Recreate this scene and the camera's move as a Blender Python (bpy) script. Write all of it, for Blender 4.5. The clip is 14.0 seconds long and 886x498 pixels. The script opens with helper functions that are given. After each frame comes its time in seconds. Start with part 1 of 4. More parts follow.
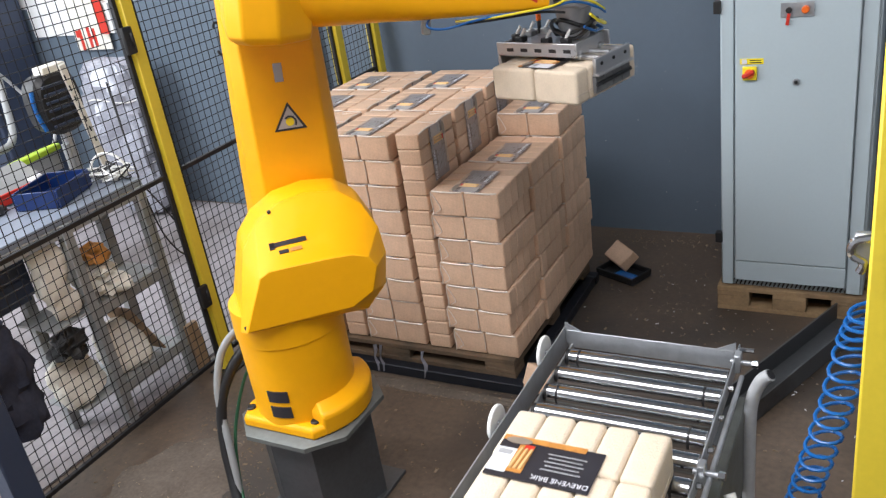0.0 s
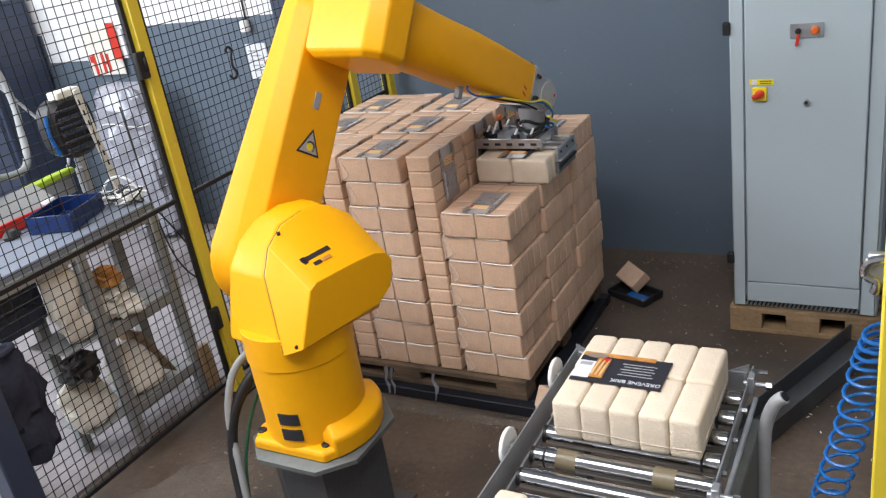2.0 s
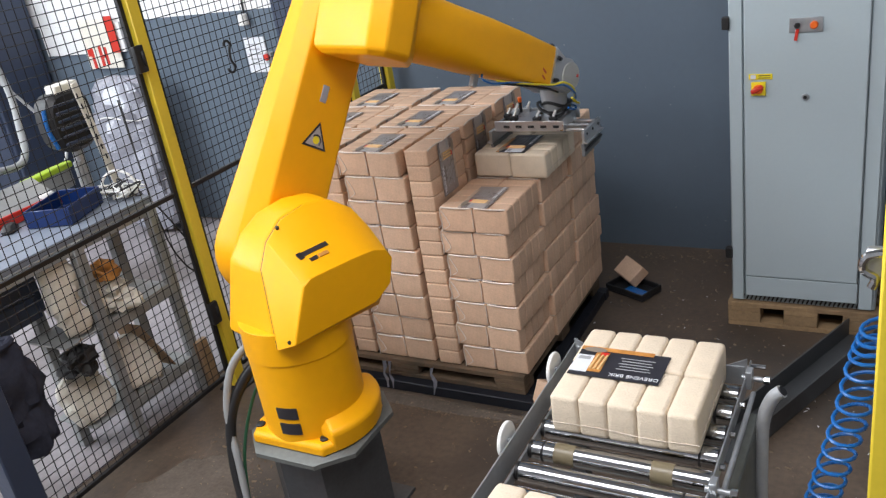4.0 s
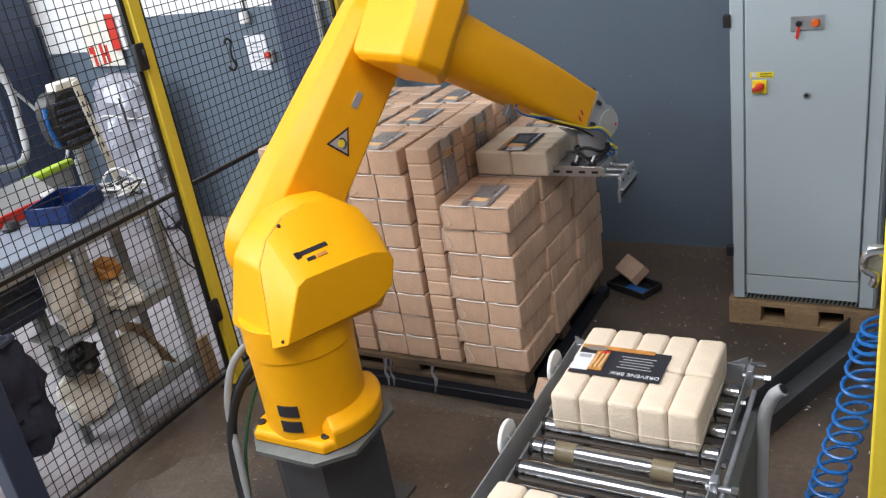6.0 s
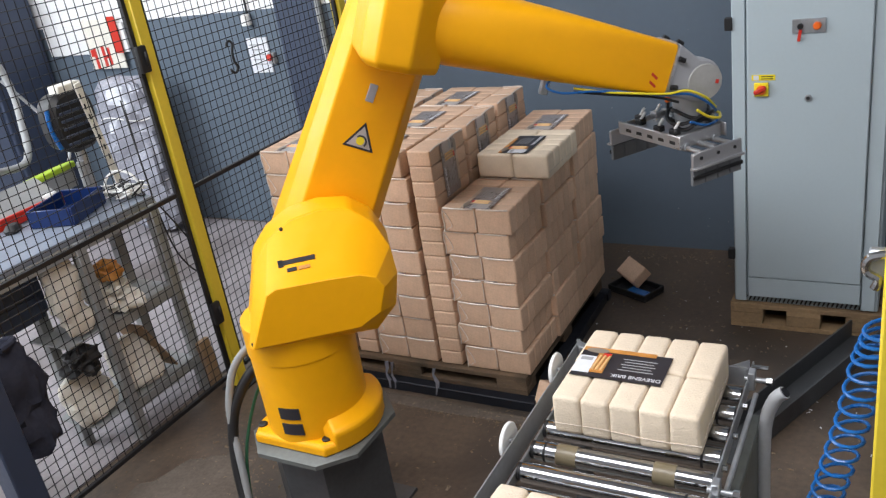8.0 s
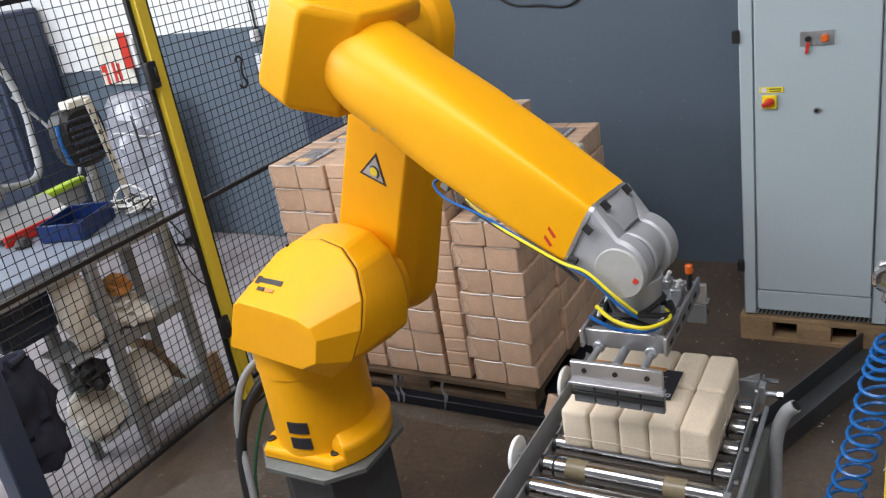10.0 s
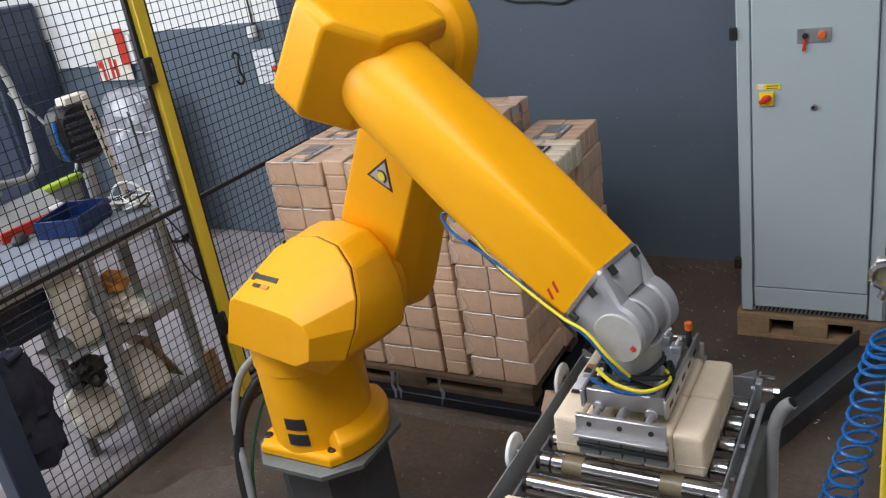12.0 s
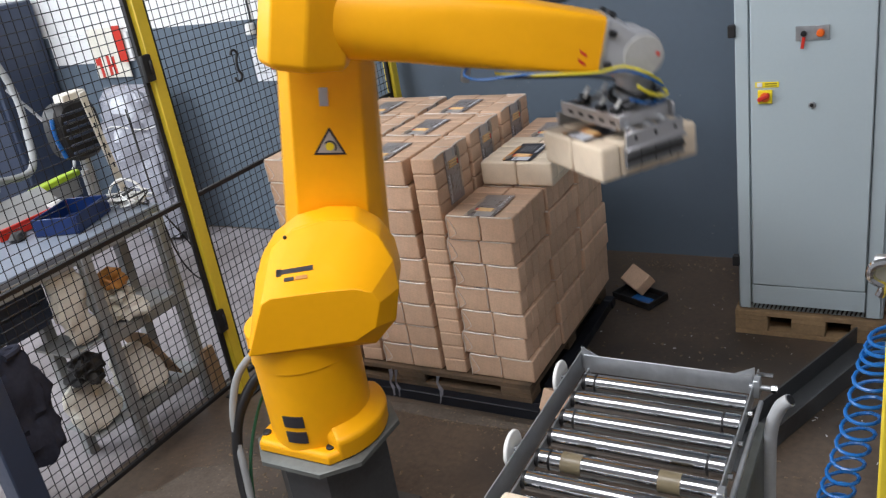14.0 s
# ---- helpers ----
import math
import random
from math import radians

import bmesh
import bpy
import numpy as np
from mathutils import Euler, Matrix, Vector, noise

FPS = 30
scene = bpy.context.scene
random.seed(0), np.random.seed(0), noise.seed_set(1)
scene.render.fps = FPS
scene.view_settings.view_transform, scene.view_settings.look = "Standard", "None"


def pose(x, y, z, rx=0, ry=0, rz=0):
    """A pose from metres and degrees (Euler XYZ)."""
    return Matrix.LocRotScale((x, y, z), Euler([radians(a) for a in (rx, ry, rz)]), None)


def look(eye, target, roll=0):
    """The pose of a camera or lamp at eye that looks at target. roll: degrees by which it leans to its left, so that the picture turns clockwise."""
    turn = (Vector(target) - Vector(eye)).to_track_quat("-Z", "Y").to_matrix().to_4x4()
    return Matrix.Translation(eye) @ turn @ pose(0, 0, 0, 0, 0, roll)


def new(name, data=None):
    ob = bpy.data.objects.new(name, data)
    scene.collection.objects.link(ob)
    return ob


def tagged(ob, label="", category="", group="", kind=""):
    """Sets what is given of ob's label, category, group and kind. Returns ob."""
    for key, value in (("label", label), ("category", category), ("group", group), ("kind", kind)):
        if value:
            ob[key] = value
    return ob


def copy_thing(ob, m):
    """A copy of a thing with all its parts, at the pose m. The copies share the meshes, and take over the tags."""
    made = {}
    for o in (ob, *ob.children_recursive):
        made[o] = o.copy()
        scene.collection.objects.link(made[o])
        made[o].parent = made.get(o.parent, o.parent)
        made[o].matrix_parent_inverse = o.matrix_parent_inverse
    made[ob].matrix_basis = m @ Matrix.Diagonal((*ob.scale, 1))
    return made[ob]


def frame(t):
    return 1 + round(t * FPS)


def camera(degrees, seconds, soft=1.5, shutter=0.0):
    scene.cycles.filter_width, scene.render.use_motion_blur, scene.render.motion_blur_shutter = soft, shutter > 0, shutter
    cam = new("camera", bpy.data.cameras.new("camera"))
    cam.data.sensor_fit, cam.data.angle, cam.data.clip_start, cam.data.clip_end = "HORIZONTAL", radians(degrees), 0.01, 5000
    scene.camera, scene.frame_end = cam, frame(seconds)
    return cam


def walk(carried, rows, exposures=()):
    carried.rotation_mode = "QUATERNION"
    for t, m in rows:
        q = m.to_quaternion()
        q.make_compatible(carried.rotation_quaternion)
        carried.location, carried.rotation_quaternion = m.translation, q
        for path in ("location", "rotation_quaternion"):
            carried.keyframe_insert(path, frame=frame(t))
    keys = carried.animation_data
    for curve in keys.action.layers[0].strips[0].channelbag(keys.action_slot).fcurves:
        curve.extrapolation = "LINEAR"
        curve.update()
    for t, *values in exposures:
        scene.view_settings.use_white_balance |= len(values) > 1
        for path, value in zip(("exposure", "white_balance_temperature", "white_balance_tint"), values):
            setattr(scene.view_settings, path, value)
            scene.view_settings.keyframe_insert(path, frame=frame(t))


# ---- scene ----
cam = camera(55.5, 14.0, soft=1.3, shutter=0.5)
EYE = (0.0, 0.0, 2.076)
TURNS = (
    (0.0, 27.06, -24.91, 8.25), (0.5, 27.09, -25.01, 8.23), (1.0, 27.11, -25.01, 8.14), (1.5, 27.48, -23.94, 8.57),
    (2.0, 27.65, -23.34, 8.72), (2.5, 27.56, -23.53, 8.60), (3.0, 27.56, -23.48, 8.66), (3.2, 27.56, -23.52, 8.65),
    (5.3, 27.62, -23.92, 8.62), (6.0, 27.65, -23.86, 8.62), (7.2, 27.69, -23.84, 8.59), (9.3, 27.92, -23.37, 8.68),
    (9.5, 27.95, -23.33, 8.69), (10.0, 28.22, -22.69, 8.98), (10.5, 28.07, -22.81, 8.84), (11.0, 28.05, -23.02, 8.84),
    (11.5, 28.00, -23.14, 8.71), (12.0, 28.06, -22.94, 8.87), (12.5, 28.06, -23.08, 8.81), (13.0, 28.03, -23.19, 8.77),
    (13.5, 28.03, -23.23, 8.71), (14.0, 27.97, -23.12, 8.80))
walk(cam, [(t, pose(*EYE, 90 + pitch, roll, yaw)) for t, yaw, pitch, roll in TURNS],
     exposures=((0.0, 0.34, 6500, 11), (1.2, 0.31, 6500, 11), (2.0, 0.18, 6500, 11), (6.5, 0.10, 6500, 11), (9.5, 0.02, 6500, 11), (11.0, -0.19, 6500, 11), (12.5, -0.26, 6500, 11), (13.5, -0.12, 6500, 11), (14.0, -0.02, 6500, 11)))

# ---- light: daylight through roof lights and a window behind the camera's left ----
world = bpy.data.worlds.new("world")
scene.world = world
world.use_nodes = True
sky = world.node_tree.nodes.new("ShaderNodeTexSky")
sky.sky_type, sky.sun_disc = "NISHITA", False
sky.sun_elevation, sky.sun_rotation = radians(40), radians(200)
world.node_tree.links.new(sky.outputs[0], world.node_tree.nodes["Background"].inputs[0])
world.node_tree.nodes["Background"].inputs[1].default_value = 0.1


def area_lamp(name, eye, target, sx, sy, watts, colour):
    data = bpy.data.lights.new(name, "AREA")
    data.shape, data.size, data.size_y, data.energy, data.color = "RECTANGLE", sx, sy, watts, colour
    ob = new(name, data)
    ob.matrix_world = look(eye, target)
    return ob


area_lamp("window_light", (-6.6, -0.2, 3.3), (-1.4, 2.2, 0.9), 4.0, 1.8, 325, (0.87, 0.94, 1.0))
area_lamp("roof_light", (-1.5, 0.2, 4.35), (-1.5, 0.2, 0), 4.8, 1.5, 205, (0.98, 0.97, 1.0))
area_lamp("roof_light", (-4.8, 2.4, 4.35), (-4.8, 2.4, 0), 1.6, 3.0, 40, (0.95, 0.97, 1.0))


# ---- materials ----
def mat(name, colour, rough=0.6, metal=0.0, var=0.12, scale=6.0, fine=60.0, bump=0.15, stain=None, stain_at=0.55,
        rough_var=0.1, per_object=0.0, coat=0.0, spec=0.5, detail=5.0):
    m = bpy.data.materials.new(name)
    m.use_nodes = True
    nt = m.node_tree
    n, ln = nt.nodes, nt.links
    b = n["Principled BSDF"]
    b.inputs["Metallic"].default_value = metal
    b.inputs["Coat Weight"].default_value = coat
    b.inputs["Coat Roughness"].default_value = 0.25
    b.inputs["Specular IOR Level"].default_value = spec
    tc = n.new("ShaderNodeTexCoord")
    big, small = n.new("ShaderNodeTexNoise"), n.new("ShaderNodeTexNoise")
    for tex, s in ((big, scale), (small, fine)):
        tex.inputs["Scale"].default_value, tex.inputs["Detail"].default_value = s, detail
        ln.new(tc.outputs["Object"], tex.inputs["Vector"])
    mixn = n.new("ShaderNodeMath")
    mixn.operation = "MULTIPLY_ADD"
    mixn.inputs[1].default_value, mixn.inputs[2].default_value = 0.5, 0.0
    add = n.new("ShaderNodeMath")
    add.operation = "ADD"
    ln.new(big.outputs["Fac"], add.inputs[0]), ln.new(small.outputs["Fac"], add.inputs[1])
    ln.new(add.outputs[0], mixn.inputs[0])
    ramp = n.new("ShaderNodeMapRange")
    ramp.inputs["From Min"].default_value, ramp.inputs["From Max"].default_value = 0.3, 0.7
    ramp.inputs["To Min"].default_value, ramp.inputs["To Max"].default_value = 1 - var, 1 + var
    ln.new(mixn.outputs[0], ramp.inputs["Value"])
    value = ramp.outputs[0]
    if per_object:
        info, rnd, mul = n.new("ShaderNodeObjectInfo"), n.new("ShaderNodeMapRange"), n.new("ShaderNodeMath")
        rnd.inputs["To Min"].default_value, rnd.inputs["To Max"].default_value = 1 - per_object, 1 + per_object
        ln.new(info.outputs["Random"], rnd.inputs["Value"])
        mul.operation = "MULTIPLY"
        ln.new(value, mul.inputs[0]), ln.new(rnd.outputs[0], mul.inputs[1])
        value = mul.outputs[0]
    tint = n.new("ShaderNodeVectorMath")
    tint.operation = "SCALE"
    tint.inputs[0].default_value = colour
    ln.new(value, tint.inputs["Scale"])
    out = tint.outputs[0]
    if stain:
        st, edge, mx = n.new("ShaderNodeTexNoise"), n.new("ShaderNodeMapRange"), n.new("ShaderNodeMix")
        st.inputs["Scale"].default_value, st.inputs["Detail"].default_value = scale * 0.45, 8
        ln.new(tc.outputs["Object"], st.inputs["Vector"])
        edge.inputs["From Min"].default_value, edge.inputs["From Max"].default_value = stain_at, stain_at + 0.16
        ln.new(st.outputs["Fac"], edge.inputs["Value"])
        mx.data_type = "RGBA"
        ln.new(edge.outputs[0], mx.inputs["Factor"]), ln.new(out, mx.inputs["A"])
        mx.inputs["B"].default_value = (*stain, 1)
        out = mx.outputs["Result"]
    ln.new(out, b.inputs["Base Color"])
    rr = n.new("ShaderNodeMapRange")
    rr.inputs["From Min"].default_value, rr.inputs["From Max"].default_value = 0.3, 0.7
    rr.inputs["To Min"].default_value, rr.inputs["To Max"].default_value = max(rough - rough_var, 0.02), min(rough + rough_var, 1)
    ln.new(mixn.outputs[0], rr.inputs["Value"]), ln.new(rr.outputs[0], b.inputs["Roughness"])
    if bump:
        bp = n.new("ShaderNodeBump")
        bp.inputs["Strength"].default_value, bp.inputs["Distance"].default_value = bump, 0.004
        ln.new(mixn.outputs[0], bp.inputs["Height"]), ln.new(bp.outputs[0], b.inputs["Normal"])
    return m


M_YELLOW = mat("robot_yellow", (0.92, 0.42, 0.003), 0.40, var=0.04, scale=3, fine=25, bump=0.02, spec=0.3, stain=(0.79, 0.36, 0.005), stain_at=0.6)
M_POST = mat("post_yellow", (0.72, 0.55, 0.04), 0.5, var=0.06, bump=0.05, stain=(0.4, 0.3, 0.06), stain_at=0.6)
M_STEEL = mat("worn_steel", (0.11, 0.115, 0.12), 0.5, 0.6, var=0.2, scale=5, stain=(0.05, 0.045, 0.04))
M_GREYCAST = mat("grey_casting", (0.38, 0.39, 0.41), 0.45, 0.2, var=0.06, scale=12, bump=0.05)
M_CAP = mat("grey_cap", (0.42, 0.42, 0.40), 0.5, 0.15, var=0.1, scale=14, stain=(0.3, 0.29, 0.26))
M_ALU = mat("aluminium", (0.52, 0.52, 0.53), 0.34, 0.85, var=0.08, scale=9, fine=120, bump=0.04)
M_ZINC = mat("galvanised_sheet", (0.42, 0.44, 0.46), 0.42, 0.7, var=0.14, scale=14, stain=(0.3, 0.31, 0.32))
M_CHROME = mat("roller_chrome", (0.46, 0.47, 0.48), 0.15, 1.0, var=0.05, scale=10, bump=0.02, rough_var=0.06)
M_BLACK = mat("black_rubber", (0.012, 0.012, 0.013), 0.5, var=0.2, bump=0.1)
M_MESHWIRE = mat("fence_wire", (0.012, 0.012, 0.014), 0.5, 0.2, bump=0)
M_BRIQ = mat("pressed_wood", (0.645, 0.435, 0.298), 0.7, var=0.17, scale=14, fine=170, bump=0.9, per_object=0.09, spec=0.3, coat=0.25)
M_BRIQ_NEW = mat("fresh_pressed_wood", (0.69, 0.585, 0.45), 0.85, var=0.09, scale=22, fine=200, bump=0.9, per_object=0.05, spec=0.2)
M_FLOOR = mat("concrete_floor", (0.104, 0.076, 0.055), 0.42, var=0.5, scale=2.6, fine=38, bump=0.6, stain=(0.045, 0.038, 0.033), stain_at=0.47, rough_var=0.16, detail=9)
M_FLOOR_OUT = mat("pale_concrete", (0.30, 0.275, 0.285), 0.5, var=0.22, scale=2.2, fine=30, bump=0.3, stain=(0.15, 0.13, 0.125), stain_at=0.5, detail=9)
M_DUST = mat("settled_dust", (0.125, 0.103, 0.084), 0.9, var=0.3, scale=9, fine=70, bump=0.4, spec=0.15)
M_WALL = mat("blue_grey_paint", (0.097, 0.128, 0.165), 0.65, var=0.07, scale=1.6, fine=30, bump=0.08, stain=(0.084, 0.110, 0.141), stain_at=0.58)
M_WHITEWALL = mat("white_wall_paint", (0.78, 0.78, 0.78), 0.7, var=0.05, scale=2, bump=0.08)
M_HALL = mat("grey_hall_paint", (0.52, 0.52, 0.53), 0.8, var=0.08, scale=1.5, bump=0.08)
M_CABINET = mat("light_grey_enamel", (0.41, 0.485, 0.515), 0.42, var=0.025, scale=2.5, fine=90, bump=0.03, stain=(0.38, 0.42, 0.44), stain_at=0.66)
M_PALLETOLD = mat("dark_pallet_wood", (0.13, 0.085, 0.05), 0.85, var=0.3, scale=9, fine=70, bump=0.4, per_object=0.2, stain=(0.05, 0.035, 0.02), stain_at=0.5)
M_PALLET = mat("pallet_wood", (0.27, 0.18, 0.095), 0.8, var=0.25, scale=9, fine=70, bump=0.4, per_object=0.15, stain=(0.14, 0.09, 0.05))
M_WHITE = mat("white_plastic", (0.75, 0.75, 0.73), 0.45, var=0.04, bump=0.02)
M_RED = mat("red_plastic", (0.55, 0.03, 0.015), 0.4, var=0.05, bump=0.02)
M_ORANGE = mat("orange_plastic", (0.75, 0.13, 0.01), 0.4, var=0.05, bump=0.02)
M_LABELYELLOW = mat("label_yellow", (0.85, 0.68, 0.02), 0.5, var=0.03, bump=0)
M_BLUEHOSE = mat("blue_hose", (0.009, 0.11, 0.36), 0.3, var=0.05, bump=0.02)
M_YELLOWHOSE = mat("yellow_hose", (0.8, 0.68, 0.03), 0.35, var=0.05, bump=0.02)
M_GREYHOSE = mat("grey_conduit", (0.35, 0.36, 0.37), 0.5, var=0.12, bump=0.1)
M_PRINT = mat("dark_print", (0.025, 0.024, 0.03), 0.35, var=0.1, bump=0.02)
M_PRINT2 = mat("amber_print", (0.5, 0.22, 0.05), 0.4, var=0.3, scale=25, bump=0.02)
M_PRINTOLD = mat("dusty_dark_print", (0.26, 0.225, 0.215), 0.3, var=0.15, bump=0.02, coat=0.3)
M_PRINTOLD2 = mat("dusty_amber_print", (0.49, 0.36, 0.26), 0.4, var=0.25, scale=25, bump=0.02, coat=0.2)
M_PRINTOLDW = mat("dusty_white_print", (0.44, 0.40, 0.38), 0.4, var=0.1, bump=0, coat=0.2)
M_CARDTONE = mat("grey_brown_print", (0.24, 0.2, 0.16), 0.4, var=0.1, bump=0)
M_LABELTAN = mat("tan_print", (0.7, 0.45, 0.2), 0.5, var=0.15, bump=0)
M_PRINTW = mat("white_print", (0.68, 0.7, 0.74), 0.4, var=0.05, bump=0)
M_BLUEBOX = mat("blue_plastic", (0.005, 0.024, 0.115), 0.35, var=0.08, bump=0.02)
M_NAVY = mat("dark_blue_sheet", (0.030, 0.044, 0.080), 0.5, var=0.1, scale=3)
M_CLOTH = mat("dark_cloth", (0.034, 0.037, 0.054), 0.95, var=0.25, scale=14, bump=0.4, spec=0.1)
M_SACK = mat("white_sack", (0.74, 0.71, 0.63), 0.6, var=0.1, scale=10, bump=0.3, stain=(0.5, 0.46, 0.4))
M_BAG = mat("cloudy_plastic_bag", (0.31, 0.32, 0.37), 0.25, var=0.15, scale=12, bump=0.5, coat=0.5)
M_CARD = mat("brown_cardboard", (0.30, 0.2, 0.12), 0.85, var=0.15, scale=8)
M_RACK = mat("grey_painted_steel", (0.27, 0.28, 0.28), 0.55, var=0.08, scale=10, stain=(0.3, 0.3, 0.28))
M_TOP = mat("pale_laminate", (0.20, 0.23, 0.28), 0.4, var=0.04)
M_DARKGREEN = mat("dark_green_cable", (0.02, 0.10, 0.045), 0.5, var=0.1)
M_DRIVE = mat("grey_green_steel", (0.15, 0.16, 0.15), 0.5, 0.3, var=0.2, scale=8, stain=(0.08, 0.08, 0.075))
M_PAD = mat("grey_rubber", (0.15, 0.155, 0.16), 0.6, var=0.12, scale=20, bump=0.1)
M_GREEN = mat("lime_plastic", (0.38, 0.55, 0.03), 0.45, var=0.06)
M_SAWDUST = mat("sawdust", (0.22, 0.17, 0.12), 0.95, var=0.25, scale=30, bump=0.3, spec=0.1)
M_FILM = mat("stretch_film", (0.72, 0.62, 0.53), 0.25, var=0.1, scale=20, bump=0.2, coat=0.6)
M_REDHOSE = mat("red_hose", (0.45, 0.06, 0.02), 0.45, var=0.1)
M_DARKBAR = mat("dark_blue_steel", (0.012, 0.014, 0.02), 0.45, 0.2, var=0.2, bump=0.1)
M_TAPE = mat("packing_tape", (0.17, 0.14, 0.085), 0.35, var=0.12, scale=20, bump=0.05)


# ---- mesh helpers ----
def part(name, bm, material, parent=None, label="", smooth=True):
    bmesh.ops.recalc_face_normals(bm, faces=bm.faces[:])
    me = bpy.data.meshes.new(name)
    bm.to_mesh(me)
    bm.free()
    me.materials.append(material)
    if smooth:
        me.shade_smooth()
        me.set_sharp_from_angle(angle=radians(38))
    ob = new(name, me)
    if parent:
        ob.parent = parent
    if label:
        ob["label"] = label
    return ob


def thing(name, label, category, group="", at=None):
    ob = new(name)
    ob.empty_display_size = 0.05
    if at is not None:
        ob.matrix_world = at
    return tagged(ob, label, category, group)


def add_box(bm, c, s, bevel=0.0, rot=None, seg=1):
    geo = bmesh.ops.create_cube(bm, size=1.0)["verts"]
    m = Matrix.Translation(c) @ (rot.to_4x4() if rot else Matrix()) @ Matrix.Diagonal((*s, 1))
    bmesh.ops.transform(bm, matrix=m, verts=geo)
    if bevel:
        edges = list({e for v in geo for e in v.link_edges})
        bmesh.ops.bevel(bm, geom=edges, offset=bevel, segments=seg, affect="EDGES", profile=0.6)
    return bm


def box(c, s, bevel=0.0, rot=None, seg=1):
    return add_box(bmesh.new(), c, s, bevel, rot, seg)


def add_loft(bm, rings, cap=True):
    rows = [[bm.verts.new(p) for p in r] for r in rings]
    n = len(rows[0])
    for a, b in zip(rows, rows[1:]):
        for i in range(n):
            bm.faces.new((a[i], a[(i + 1) % n], b[(i + 1) % n], b[i]))
    if cap:
        bm.faces.new(rows[0][::-1]), bm.faces.new(rows[-1])
    return bm


def add_cyl(bm, p0, p1, r0, r1=None, seg=20, chamfer=0.0):
    p0, p1 = Vector(p0), Vector(p1)
    r1 = r0 if r1 is None else r1
    d = (p1 - p0).normalized()
    u = d.orthogonal().normalized()
    v = d.cross(u)

    def ring(c, r):
        return [c + r * (math.cos(2 * math.pi * i / seg) * u + math.sin(2 * math.pi * i / seg) * v) for i in range(seg)]
    rings = [ring(p0, r0), ring(p1, r1)]
    if chamfer:
        rings = [ring(p0, r0 - chamfer), ring(p0 + d * chamfer, r0), ring(p1 - d * chamfer, r1), ring(p1, r1 - chamfer)]
    return add_loft(bm, rings)


def cyl(p0, p1, r0, r1=None, seg=20, chamfer=0.0):
    return add_cyl(bmesh.new(), p0, p1, r0, r1, seg, chamfer)


def squircle(cx, cy, hx, hy, n, power=4.0):
    out = []
    for i in range(n):
        a = 2 * math.pi * (i + 0.5) / n
        c, s = math.cos(a), math.sin(a)
        out.append((cx + hx * math.copysign(abs(c) ** (2 / power), c), cy + hy * math.copysign(abs(s) ** (2 / power), s)))
    return out


def add_tube(bm, pts, r, seg=8, steps=8):
    """A round hose through the points."""
    pts = [Vector(p) for p in pts]
    path = []
    for i in range(len(pts) - 1):
        a, b, c, d = pts[max(i - 1, 0)], pts[i], pts[i + 1], pts[min(i + 2, len(pts) - 1)]
        for k in range(steps):
            t = k / steps
            path.append(0.5 * (2 * b + (c - a) * t + (2 * a - 5 * b + 4 * c - d) * t * t + (3 * b - a - 3 * c + d) * t ** 3))
    path.append(pts[-1])
    rings, u = [], None
    for i, p in enumerate(path):
        d = (path[min(i + 1, len(path) - 1)] - path[max(i - 1, 0)]).normalized()
        u = d.orthogonal().normalized() if u is None else (u - d * u.dot(d)).normalized()
        v = d.cross(u)
        rings.append([p + r * (math.cos(2 * math.pi * k / seg) * u + math.sin(2 * math.pi * k / seg) * v) for k in range(seg)])
    return add_loft(bm, rings)


def tube(pts, r, seg=8, steps=8):
    return add_tube(bmesh.new(), pts, r, seg, steps)


# ---- the room ----
def structure(name, bm, material, label, category):
    return tagged(part(name, bm, material, None, "", False), label, category, kind="structure")


WALL_Y = 4.33
structure("floor", box((-2, 0.5, -0.1), (11, 9, 0.2)), M_FLOOR, "dusty stained grey-brown concrete floor", "floor")
structure("floor_west", box((-5.1, 0.5, 0.002), (4.3, 7.6, 0.008)), M_FLOOR_OUT, "paler worn concrete floor beyond the fence", "floor")
structure("wall_north", box((-2.0, WALL_Y + 0.1, 0.75), (11, 0.2, 1.5)), M_WALL, "blue-grey painted lower wall of the hall", "wall")
structure("wall_north_upper_left", box((-5.2, WALL_Y + 0.1, 3.0), (4.6, 0.2, 3.0)), M_WHITEWALL, "white painted upper wall", "wall")
structure("wall_north_upper", box((0.3, WALL_Y + 0.1, 3.0), (6.4, 0.2, 3.0)), M_WALL, "blue-grey painted upper wall", "wall")
structure("wall_west", box((-7.3, 0.5, 2.25), (0.2, 9, 4.5)), M_WHITEWALL, "plain white hall wall", "wall")
structure("wall_east", box((3.3, 0.5, 2.25), (0.2, 9, 4.5)), M_HALL, "plain grey hall wall", "wall")
structure("wall_south", box((-2, -3.9, 2.25), (11, 0.2, 4.5)), M_HALL, "plain grey hall wall", "wall")
structure("ceiling", box((-2, 0.5, 4.6), (11, 9, 0.2)), M_HALL, "plain grey hall ceiling", "ceiling")


# ---- pack of briquettes ----
BW, BL, BH = 0.0655, 0.1485, 0.1062     # one stacked briquette: across, along, high
NW, NL = 0.0695, 0.163     # a fresh, not yet settled one: across, along


